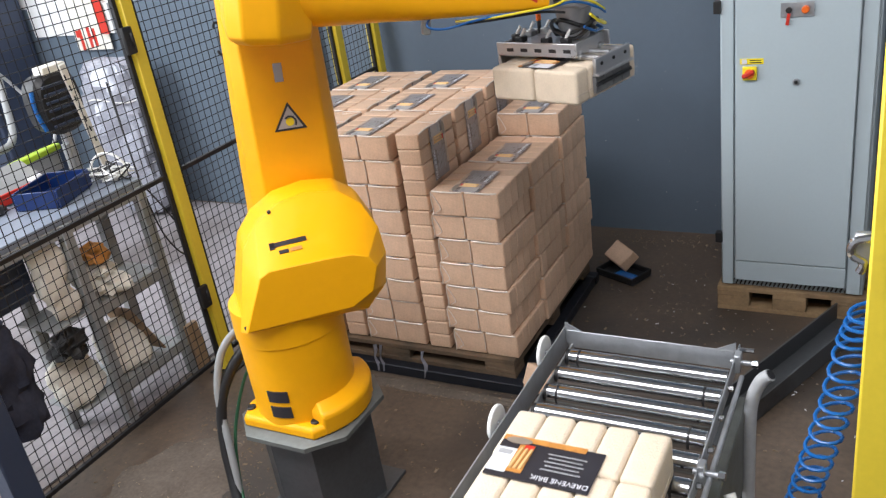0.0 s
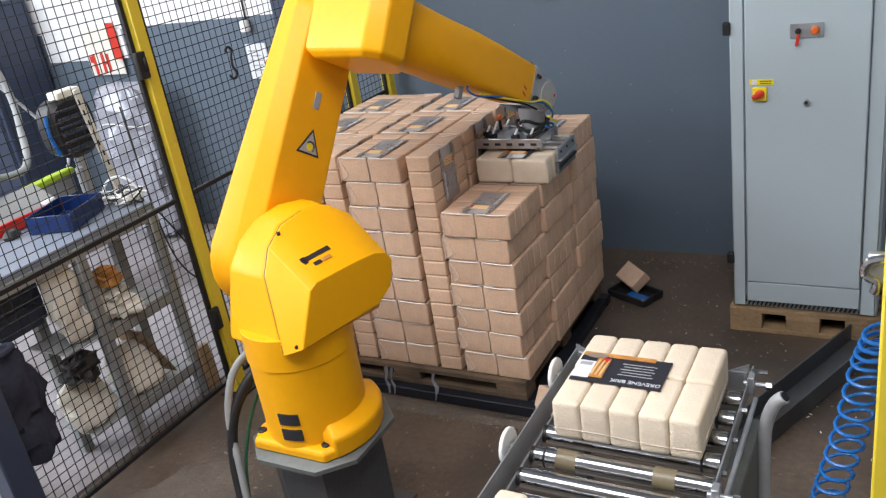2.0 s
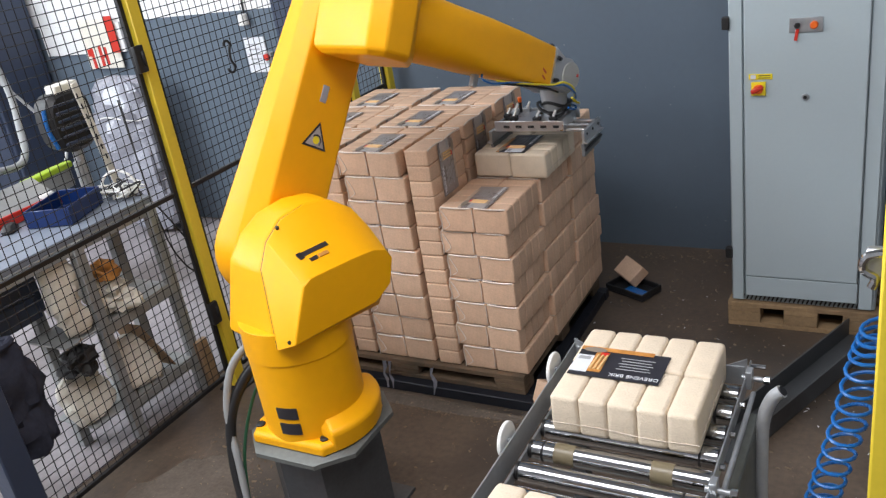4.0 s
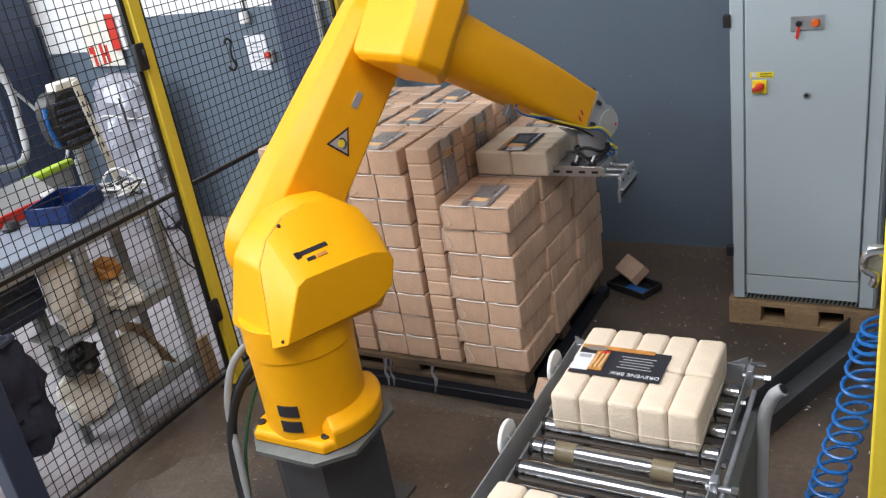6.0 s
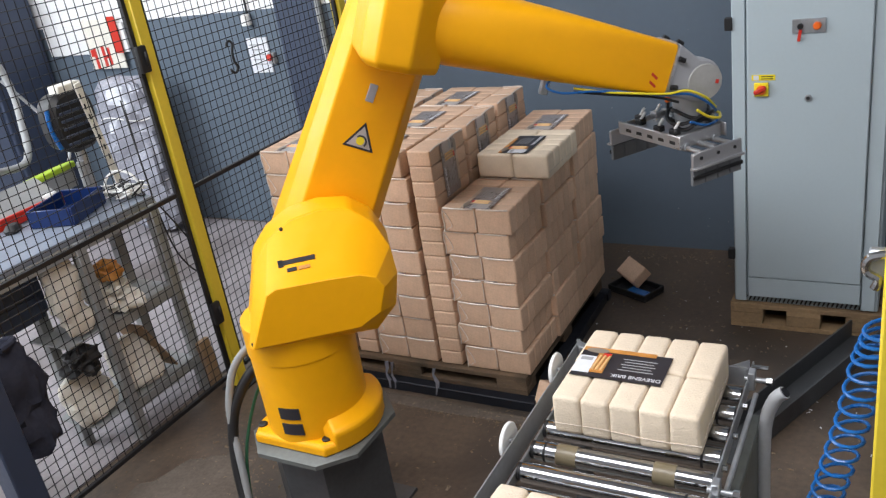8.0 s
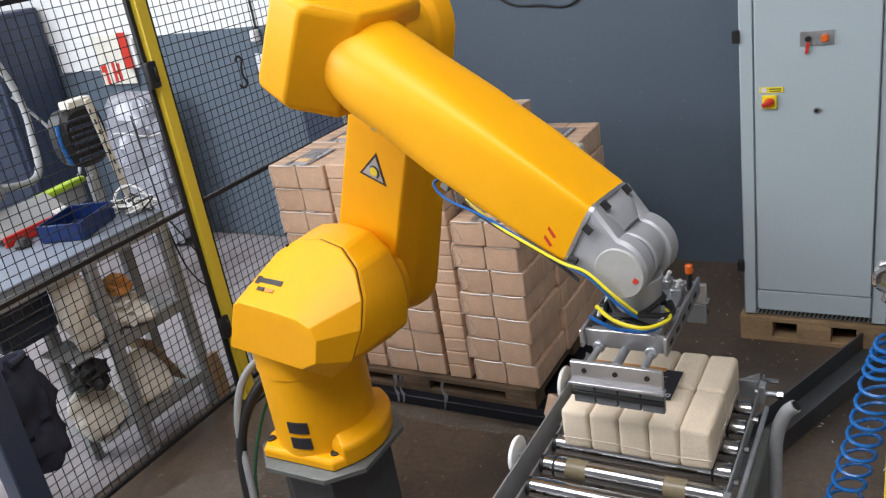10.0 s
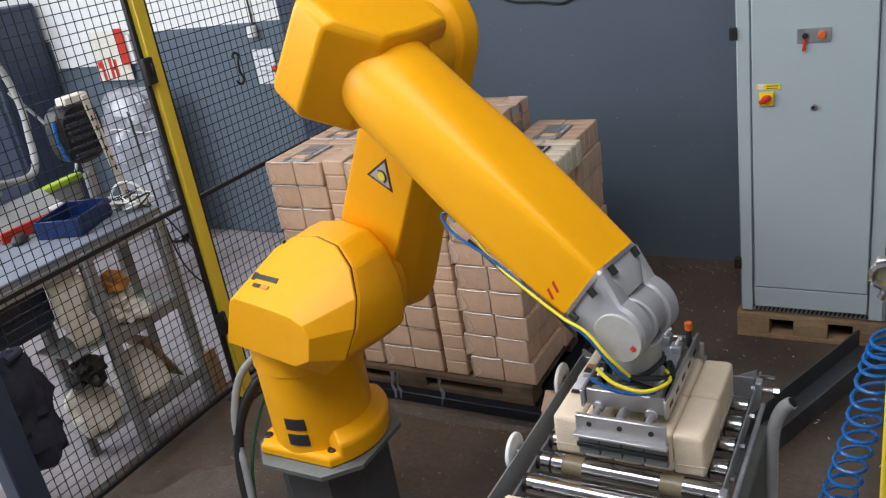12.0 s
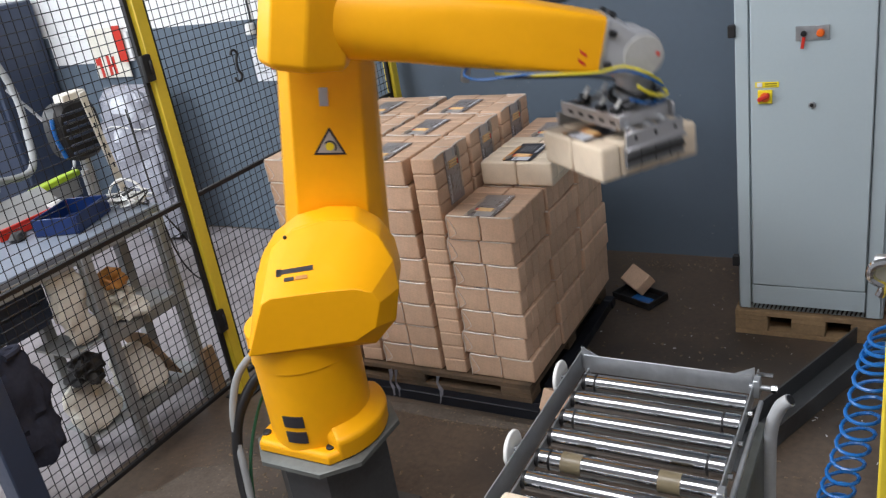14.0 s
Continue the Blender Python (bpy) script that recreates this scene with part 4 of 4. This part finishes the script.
# settled dust, lying in thin irregular sheets
def dust_sheet(cx, cy, rx, ry, seed):
    bm = bmesh.new()
    rings = []
    for g, z in ((1.0, 0.0), (0.93, 0.003), (0.4, 0.0045)):
        ring = []
        for k in range(60):
            a = 2 * math.pi * k / 60
            w = 1 + 0.35 * noise.noise(Vector((2.2 * math.cos(a) + seed, 2.2 * math.sin(a), 0))) + 0.2 * noise.noise(Vector((9 * math.cos(a) + seed, 9 * math.sin(a), 0)))
            ring.append((cx + rx * g * w * math.cos(a), cy + ry * g * w * math.sin(a), z))
        rings.append(ring)
    add_loft(bm, rings)
    return tagged(part("dust_patch", bm, M_DUST, None), "thin pale patch of settled sawdust on the floor", "dust", kind="stuff")


dust_sheet(-2.42, 1.66, 0.26, 0.36, 1)
dust_sheet(-1.75, 2.58, 0.55, 0.035, 2)
dust_sheet(-2.30, 2.25, 0.16, 0.14, 5)

# ---- work bench and rack behind the fence ----
bench = thing("work_bench", "grey steel work bench with pale top and lower shelves", "bench", at=pose(0, 0, 0))
part("bench_top", box((-3.27, 1.90, 0.985), (0.66, 1.08, 0.03), 0.003), M_TOP, bench, "pale bench top")
part("top_rail", box((-2.955, 1.90, 0.945), (0.035, 1.06, 0.05), 0.003), M_RACK, bench)
for x, y in ((-2.95, 1.42), (-3.3, 1.42), (-2.95, 2.0), (-2.95, 2.41), (-3.18, 1.88), (-3.18, 2.36)):
    part("leg", box((x, y, 0.485), (0.045, 0.05, 0.97), 0.003), M_RACK, bench)
for z in (0.16, 0.55):
    part("side_rail", box((-3.06, 2.385, z), (0.20, 0.03, 0.04), 0.002), M_RACK, bench)
    part("shelf_rail", box((-2.95, 2.205, z), (0.03, 0.36, 0.045), 0.002), M_RACK, bench)
    part("back_rail", box((-3.18, 2.12, z), (0.03, 0.43, 0.04), 0.002), M_RACK, bench)
    part("shelf", box((-3.065, 2.10, z + 0.026), (0.25, 0.60, 0.01), 0.002), M_RACK, bench)

drawers = thing("drawer_unit", "dark blue drawer unit under the bench top", "drawers", at=pose(-3.3, 1.75, 0))
part("carcass", box((0, 0, 0.835), (0.42, 0.26, 0.265), 0.004), M_NAVY, drawers)
for z in (0.74, 0.86):
    part("drawer_front", box((0.214, 0, z), (0.01, 0.2, 0.1), 0.003), M_NAVY, drawers)
bx = thing("storage_box", "dark blue open plastic box on the bench", "box", at=pose(-3.17, 2.17, 1.002, 0, 0, 20))
part("box_floor", box((0, 0, 0.005), (0.2, 0.26, 0.01)), M_BLUEBOX, bx)
for x, y, w, d in ((0.1, 0, 0.008, 0.26), (-0.1, 0, 0.008, 0.26), (0, 0.13, 0.19, 0.008), (0, -0.13, 0.19, 0.008)):
    part("box_wall", box((x, y, 0.04), (w, d, 0.075), 0.002), M_BLUEBOX, bx)
cup = thing("white_roll", "white roll of tape or film on the bench", "roll", at=pose(-3.38, 2.24, 1.002))
part("roll_body", cyl((0, 0, 0), (0, 0, 0.07), 0.05, 0.04, 24, 0.008), M_WHITE, cup)
mouse = thing("hand_tool", "small black hand tool lying on the bench", "tool", at=pose(-3.30, 1.98, 1.002, 0, 0, 30))
part("tool_body", add_loft(bmesh.new(), [[(x, y, z) for x, y in squircle(0, 0, hx, hy, 16, 2.4)] for hx, hy, z in ((0.03, 0.045, 0), (0.032, 0.048, 0.015), (0.02, 0.03, 0.032), (0.006, 0.01, 0.036))]), M_BLACK, mouse)
cab_mess = thing("cable_tangle", "tangle of white and black cables on the bench", "cables", at=pose(-3.08, 2.4, 1.0))
r = random.Random(8)
for n, m in ((5, M_WHITE), (4, M_BLACK)):
    bm = bmesh.new()
    for _ in range(n):
        add_tube(bm, [(r.uniform(-0.12, 0.1), r.uniform(-0.08, 0.1), r.uniform(0.006, 0.06)) for _ in range(6)], 0.004, 6, 5)
    part("cable", bm, m, cab_mess)
part("loop", tube([(-0.08, -0.02, 0.0), (-0.1, 0.0, 0.07), (-0.05, 0.03, 0.11), (0.02, 0.05, 0.09), (0.06, 0.06, 0.02)], 0.006), M_WHITE, cab_mess)
part("plug_box", box((0.0, 0.02, 0.02), (0.1, 0.08, 0.04), 0.006), M_WHITE, cab_mess)
hose("drop_cable", "thin black cable hanging from the bench to the floor", [(-3.1, 2.55, 1.4), (-2.98, 2.46, 1.1), (-2.93, 2.43, 0.9), (-2.9, 2.44, 0.72), (-2.88, 2.5, 0.6), (-2.9, 2.56, 0.66), (-2.98, 2.5, 0.9), (-3.02, 2.45, 1.0)], 0.004, M_BLACK)

fan = thing("black_machine_head", "black plastic fan-cooled machine head on a slotted upright", "machine", at=pose(-3.36, 2.46, 1.0))
part("slotted_upright", box((0.07, 0.07, 0.25), (0.012, 0.035, 0.5), 0.002, Matrix.Rotation(0.12, 3, "X")), M_SACK, fan, "cream slotted angle bar")
for k in range(7):
    part("slot", box((0.0775, 0.085 - 0.0085 * k, 0.14 + 0.05 * k), (0.003, 0.008, 0.026), 0.001, Matrix.Rotation(0.12, 3, "X")), M_BLACK, fan)
part("head", add_loft(bmesh.new(), [[(x, y, z) for y, z in squircle(0, 0.34, hy, hz, 24, 3)] for x, hy, hz in ((-0.1, 0.07, 0.09), (-0.06, 0.11, 0.13), (0.03, 0.12, 0.14), (0.055, 0.10, 0.12))]), M_BLACK, fan, "black ribbed housing")
for k in range(6):
    part("rib", box((0.058, 0.0, 0.25 + 0.035 * k), (0.012, 0.17, 0.012), 0.002), M_NAVY, fan)
part("top_clamp", box((0.01, 0.02, 0.485), (0.07, 0.13, 0.04), 0.006), M_SACK, fan)
part("blue_edge", tube([(0.03, -0.12, 0.42), (0.03, -0.13, 0.34), (0.03, -0.11, 0.24)], 0.01), M_BLUEHOSE, fan)
part("stand", cyl((0, 0, 0), (0, 0, 0.22), 0.025, None, 14), M_ZINC, fan)
part("stand", cyl((0.04, -0.05, 0), (0.04, -0.05, 0.16), 0.018, None, 14), M_RACK, fan)

rp = thing("guard_plate", "sloping grey guard plate with a red lower edge", "guard", at=pose(-3.42, 2.1, 1.002))
part("plate", box((0, 0.0, 0.085), (0.16, 0.36, 0.008), 0.002, Matrix.Rotation(0.5, 3, "Y")), M_RACK, rp)
part("red_edge", box((0.075, 0.03, 0.03), (0.012, 0.40, 0.05), 0.003), M_RED, rp, "red painted edge")
part("bracket", box((-0.06, 0.0, 0.05), (0.012, 0.3, 0.1), 0.002), M_RACK, rp)
gs = thing("lime_strip", "lime green plastic strip lying behind the bench top", "strip", at=pose(-3.58, 2.42, 1.06, 0, 0, 8))
part("strip", box((0, 0, 0.03), (0.05, 0.3, 0.03), 0.006), M_GREEN, gs)
part("strip_support", box((0, 0, -0.03), (0.04, 0.26, 0.09), 0.002), M_RACK, gs)
vise = thing("grey_lamp_head", "pale grey metal machine head with a round base", "machine", at=pose(-3.5, 1.98, 1.0))
part("machine_base", cyl((0, 0, 0.0), (0, 0, 0.14), 0.06, 0.05, 24, 0.004), M_ZINC, vise)
part("machine_head", box((0, 0.02, 0.22), (0.1, 0.16, 0.1), 0.02, None, 3), M_RACK, vise)
hose("corrugated_cable", "pale bundled cable hanging down beside the machine", [(-4.1, 2.55, 2.2), (-4.05, 2.6, 1.8), (-3.95, 2.62, 1.5), (-3.85, 2.55, 1.3), (-3.7, 2.4, 1.15), (-3.6, 2.1, 1.2)], 0.018, M_RACK)
hose("thin_cable", "thin pale cable hanging behind the bench", [(-4.0, 2.62, 1.5), (-3.9, 2.7, 1.3), (-3.8, 2.72, 1.12), (-3.7, 2.6, 1.05)], 0.008, M_GREYHOSE)


def crumpled(name, label, category, at_m, hx, hy, hz, material, seed, rough=0.25, n=20, power=3.2):
    """A soft filled or crumpled thing: a rounded body with uneven folds."""
    ob = thing(name, label, category, at=at_m)
    off = Vector((seed * 3.1, seed * 1.7, 0))
    bm = bmesh.new()
    rings = []
    for j in range(19):
        f = -1 + 2 * j / 18
        g = max((1 - abs(f) ** 7) ** 0.5, 0.1)
        ring = []
        for x, y in squircle(0, 0, hx * g, hy * g, 44, power):
            p = Vector((x, y, f * hz))
            d = 0.5 * noise.noise(p * 9 + off) + 0.35 * noise.noise(p * 24 + off) + 0.2 * noise.noise(p * 60 + off)
            way = Vector((x / hx, y / hy, f)).normalized()
            q = p + way * d * rough * min(0.12, 2.2 * min(hx, hy, hz))
            ring.append((q.x, q.y, max(q.z + hz, 0.0)))
        rings.append(ring)
    add_loft(bm, rings)
    part("body", bm, material, ob)
    return ob


crumpled("white_sack", "creamy white filled sack lying on the lower shelf", "sack", pose(-2.985, 1.885, 0.192, 7, -26, 4), 0.035, 0.105, 0.115, M_SACK, 1, 0.5, 20, 5)
crumpled("white_sack", "creamy white filled sack leaning on the lower shelf", "sack", pose(-2.98, 2.115, 0.192, -7, -24, -4), 0.035, 0.115, 0.125, M_SACK, 2, 0.5, 20, 5)
crumpled("paper_sack", "white paper sack hanging off the middle shelf", "sack", pose(-2.975, 1.90, 0.583, 0, -5, 0), 0.03, 0.072, 0.175, M_SACK, 3, 0.8, 20, 4)
crumpled("paper_sack", "crumpled white wrapping paper on the middle shelf", "paper", pose(-3.05, 2.14, 0.585), 0.1, 0.09, 0.07, M_SACK, 4, 1.2)
crumpled("black_bag", "crumpled black plastic bag under the middle shelf", "bag", pose(-2.99, 1.88, 0.425), 0.05, 0.07, 0.055, M_BLACK, 5, 1.0)
crumpled("orange_rag", "orange rag on the middle shelf", "rag", pose(-2.99, 2.13, 0.73), 0.03, 0.035, 0.04, M_PRINT2, 6, 1.0)
card = thing("cardboard_sheet", "brown cardboard sheet leaning on the rack", "cardboard", at=pose(-3.04, 2.29, 0.2, 24, 0, 0))
part("sheet", box((0, 0, 0.16), (0.2, 0.008, 0.3), 0.001), M_CARD, card)
wood = thing("timber_offcut", "dark brown timber offcut leaning behind the fence", "timber", at=pose(-2.90, 2.44, 0.0, 0, -4, 0))
part("offcut", box((0, 0, 0.13), (0.03, 0.07, 0.25), 0.004), M_CARD, wood)
bundle = crumpled("wrapped_bundle", "broad bundle wrapped in cloudy plastic sheet beside the far wall", "bundle", pose(-4.86, 4.06, 0.0, 0, 0, 8), 0.25, 0.14, 0.60, M_BAG, 7, 0.9, 20, 3.0)
for z in (0.45, 0.9):
    part("tie_band", tube([(0.262 * math.cos(k * 0.3142), 0.152 * math.sin(k * 0.3142), z + 0.02 * math.sin(k)) for k in range(21)], 0.005), M_WHITE, bundle, "white tie band")
structure("wall_panel", box((-5.42, WALL_Y - 0.01, 1.395), (0.86, 0.02, 0.21), 0.003), M_WHITEWALL, "white painted panel on the far wall", "panel")
ban = thing("red_banner", "white sheet with large red printed bars", "banner", at=pose(-5.22, WALL_Y - 0.030, 1.20, 0, 0, -90))
part("sheet", box((0, 0, 0.16), (0.01, 0.36, 0.36), 0.002), M_SACK, ban)
for y, z, w, h in ((0.15, 0.22, 0.085, 0.26), (-0.02, 0.07, 0.03, 0.15), (0.035, 0.07, 0.025, 0.13), (0.008, 0.07, 0.03, 0.025), (-0.11, 0.06, 0.028, 0.15), (-0.14, 0.1, 0.03, 0.05)):
    part("red_bar", box((0.0065, y * 1.0, z), (0.003, w, h)), M_RED, ban)
jk = crumpled("dark_jacket", "dark navy work jacket hanging on the fence post", "jacket", pose(-2.70, 1.40, 0.40), 0.04, 0.11, 0.23, M_CLOTH, 8, 0.7, 20, 3)
part("collar", tube([(0.03 * math.cos(k * 0.45), 0.07 * math.sin(k * 0.45), 0.452) for k in range(14)], 0.014), M_CLOTH, jk)
bp = thing("machine_frame", "dark blue-grey steel frame post near the fence", "frame post", at=pose(-2.62, 1.27, 0))
part("post", box((0, 0, 0.45), (0.09, 0.1, 0.9), 0.006), M_NAVY, bp)

# ---- on and along the far wall ----
hose("wall_cable", "thin black cable hanging in an arc on the wall", [(-2.25, WALL_Y - 0.012, 1.75), (-2.042, WALL_Y - 0.012, 1.508), (-1.831, WALL_Y - 0.012, 1.466), (-1.624, WALL_Y - 0.012, 1.472), (-1.38, WALL_Y - 0.012, 1.75)], 0.006, M_BLACK)
sp = thing("wall_notice", "white notice board on the blue-grey wall", "notice", at=pose(-3.80, WALL_Y - 0.008, 1.21))
part("board", box((0, 0, 0), (0.17, 0.012, 0.23), 0.002), M_PRINTW, sp)
for k in range(5):
    part("text_bar", box((-0.01, -0.0075, 0.07 - 0.032 * k), (0.11 - 0.02 * (k % 2), 0.002, 0.008)), M_GREYHOSE, sp)
eb = thing("emergency_stop", "red emergency stop button on a grey box", "button", at=pose(-3.69, WALL_Y - 0.02, 1.19))
part("box", box((0, 0, 0), (0.05, 0.04, 0.07), 0.004), M_GREYHOSE, eb)
part("button", cyl((0, -0.02, 0.01), (0, -0.045, 0.01), 0.022, None, 18, 0.004), M_RED, eb, "red button")
wl = thing("wall_socket", "white socket box on the wall", "socket", at=pose(-3.83, WALL_Y - 0.03, 1.44))
part("socket_body", cyl((0, 0, -0.03), (0, 0, 0.04), 0.035, 0.03, 18, 0.005), M_WHITE, wl)
part("cable", tube([(0, 0.02, 0.04), (0.0, 0.022, 0.2), (-0.02, 0.022, 0.6), (-0.02, 0.022, 1.2)], 0.006), M_BLACK, wl)
bc = thing("tall_cabinet", "tall dark blue sheet-steel cabinet against the far wall", "cabinet", at=pose(-6.51, 4.05, 0))
part("body", box((0, 0, 0.9), (1.25, 0.5, 1.8), 0.01), M_NAVY, bc)
for x in (-0.3, 0.3):
    part("door", box((x, -0.256, 0.9), (0.58, 0.01, 1.7), 0.003), M_NAVY, bc)
part("red_strip", box((0.42, -0.262, 1.68), (0.34, 0.006, 0.12), 0.001), M_RED, bc, "red sign strip")
part("text_bar", box((0.42, -0.266, 1.68), (0.26, 0.003, 0.05)), M_PRINTW, bc)
dp = thing("door_panel", "tall grey metal door panel in the far wall", "panel", at=pose(-3.42, WALL_Y - 0.02, 0))
part("panel", box((0, 0, 0.95), (0.32, 0.03, 1.9), 0.004), M_NAVY, dp)
part("panel_frame", box((0.18, -0.005, 0.95), (0.03, 0.04, 1.9), 0.004), M_RACK, dp)


# ---- motions ----
SWING = ((0, 44.3), (0.5, 56.9), (1.0, 70.3), (1.5, 77.8), (2.0, 78.2), (3.2, 78.0), (4.2, 72.5), (5.3, 67.6), (6.5, 67.9), (7.0, 64.5), (7.2, 62.8), (8.2, 33), (9.3, -0.5), (9.5, -8.7), (10.3, -9.0), (11.0, -10.8), (13.0, -11.0), (13.2, -9.0), (13.5, -2.4), (13.7, 7.9), (14.0, 31.2))
SHOULDER = ((0, 3.7), (0.5, 5.2), (1.0, 23.1), (1.5, 33.2), (2.0, 33.7), (2.5, 33.5), (3.0, 29.2), (3.2, 28.5), (4.2, 35), (5.3, 42.3), (6.5, 42.5), (7.0, 44.2), (7.2, 42.7), (8.2, 26), (9.3, 17.0), (9.5, 21.4), (10.1, 21.6), (10.5, 26.8), (11.0, 28.0), (12.2, 28.0), (12.5, 25.5), (13.0, 22.1), (13.2, 20.8), (13.5, 18.6), (13.7, 15.6), (14.0, 9.0))
ELBOW = ((0, 8.8), (0.5, 8.8), (1.0, 20.0), (1.5, 29.3), (2.0, 29.4), (2.5, 29.2), (3.0, 21.6), (3.2, 21.2), (4.2, 27), (5.3, 34.1), (6.5, 34.1), (7.0, 32.4), (7.2, 29.9), (8.2, 20), (9.3, 23.8), (9.5, 30.1), (10.1, 29.8), (10.5, 36.2), (11.0, 37.3), (12.2, 37.2), (12.5, 34.6), (13.0, 29.6), (13.2, 28.9), (13.5, 26.7), (13.7, 23.0), (14.0, 14.8))
TOOL = ((0, 76), (0.5, 86), (1.0, 90), (7.2, 90), (8.2, 45), (9.3, 2), (9.5, 0), (13.2, 0), (13.5, 5), (13.7, 21), (14.0, 53))
OPEN = {-1: ((0, 0.205), (1.9, 0.205), (2.3, 0.225), (5.0, 0.215), (8.0, 0.20), (10.7, 0.20), (11.0, 0.170), (14.0, 0.170)),
        1: ((0, 0.134), (1.9, 0.134), (2.3, 0.155), (5.0, 0.17), (8.0, 0.19), (10.7, 0.19), (11.0, 0.168), (14.0, 0.168))}


def at(rows, t):
    """A smooth value between the rows."""
    ts, vs = [r[0] for r in rows], [r[1] for r in rows]
    i = max(k for k in range(len(ts)) if ts[k] <= t + 1e-9)
    if i == len(ts) - 1:
        return vs[-1]

    def slope(k):
        if k == 0 or k == len(ts) - 1:
            return 0.0 if 0 < ts[k] < 14 else ((vs[1] - vs[0]) / (ts[1] - ts[0]) if k == 0 else (vs[-1] - vs[-2]) / (ts[-1] - ts[-2]))
        a, b = (vs[k] - vs[k - 1]) / (ts[k] - ts[k - 1]), (vs[k + 1] - vs[k]) / (ts[k + 1] - ts[k])
        return 0.0 if a * b <= 0 else 2 * a * b / (a + b)
    h = ts[i + 1] - ts[i]
    u = (t - ts[i]) / h
    return ((2 * u ** 3 - 3 * u * u + 1) * vs[i] + (u ** 3 - 2 * u * u + u) * h * slope(i) + (3 * u * u - 2 * u ** 3) * vs[i + 1] + (u ** 3 - u * u) * h * slope(i + 1))


def links(t):
    """Poses of turret, upper arm, forearm and gripper in the robot's space."""
    q1, q2, q3, yaw = at(SWING, t), at(SHOULDER, t), at(ELBOW, t), at(TOOL, t)
    turn = pose(0, 0, 0, 0, 0, q1)
    arm = turn @ pose(J2X, 0, J2Z, 0, q2, 0)
    elbow = arm @ Vector((0, 0, A2))
    fore = Matrix.Translation(elbow) @ pose(0, 0, 0, 0, 0, q1) @ pose(0, 0, 0, 0, q3, 0)
    tip = fore @ Vector((A5, FY, -0.01))
    return turn, arm, fore, Matrix.Translation(tip) @ pose(0, 0, 0, 0, 0, yaw)


PACK_AT = pose(-0.540, 1.702, ROLL_Z)
PACK_GRIPPED = pose(-0.538, 1.665, ROLL_Z)     # drawn back a little as the jaws close
STACKED = pose(COLS[2] + 0.03, SY + DEEP * 1.5, SZ + 0.1078 * 7 + 0.004, 0, 0, 90)


def motions():
    steps = [k / 10 for k in range(141)]
    poses = [links(t) for t in steps]
    for k, ob in enumerate((turret, upper_arm, forearm, gripper)):
        walk(ob, [(t, p[k]) for t, p in zip(steps, poses)])
    for jaw, s in jaws:
        walk(jaw, [(t, pose(0, s * at(OPEN[s], t), 0)) for t in (0, 1.9, 2.3, 5.0, 8.0, 10.7, 11.0, 12.5, 14.0)])
    home = pose(RX, RY, RZ)
    GRIP = (home @ links(12.2)[3]).inverted() @ PACK_GRIPPED      # the pack's base in the gripper's space
    LEFT = (home @ links(2.0)[3]).inverted() @ STACKED
    # the pack that is carried to the stack, and left there
    walk(pack_held, [(t, home @ p[3] @ LEFT) for t, p in zip(steps, poses) if t < 1.95] + [(2.0, STACKED), (6.0, STACKED), (14.0, STACKED)])
    # the pack that arrives on the rollers, waits, and is lifted
    arrive = ((0, 1.255), (0.5, 1.375), (0.8, 1.475), (1.1, 1.60), (1.4, 1.695), (1.5, 1.702))
    walk(pack_new, [(t, pose(-0.540, y, ROLL_Z)) for t, y in arrive] + [(3, PACK_AT), (8, PACK_AT), (10.6, PACK_AT), (11.0, PACK_GRIPPED), (12.2, PACK_GRIPPED)] + [(t, home @ p[3] @ GRIP) for t, p in zip(steps, poses) if t > 12.35])
    # the pack that follows and stops short
    walk(pack_next, [(t, pose(-0.54, y, ROLL_Z, 0, 0, -3)) for t, y in ((0, 0.70), (0.4, 0.85), (0.7, 1.01), (0.9, 1.05), (5, 1.052), (14, 1.052))])


motions()
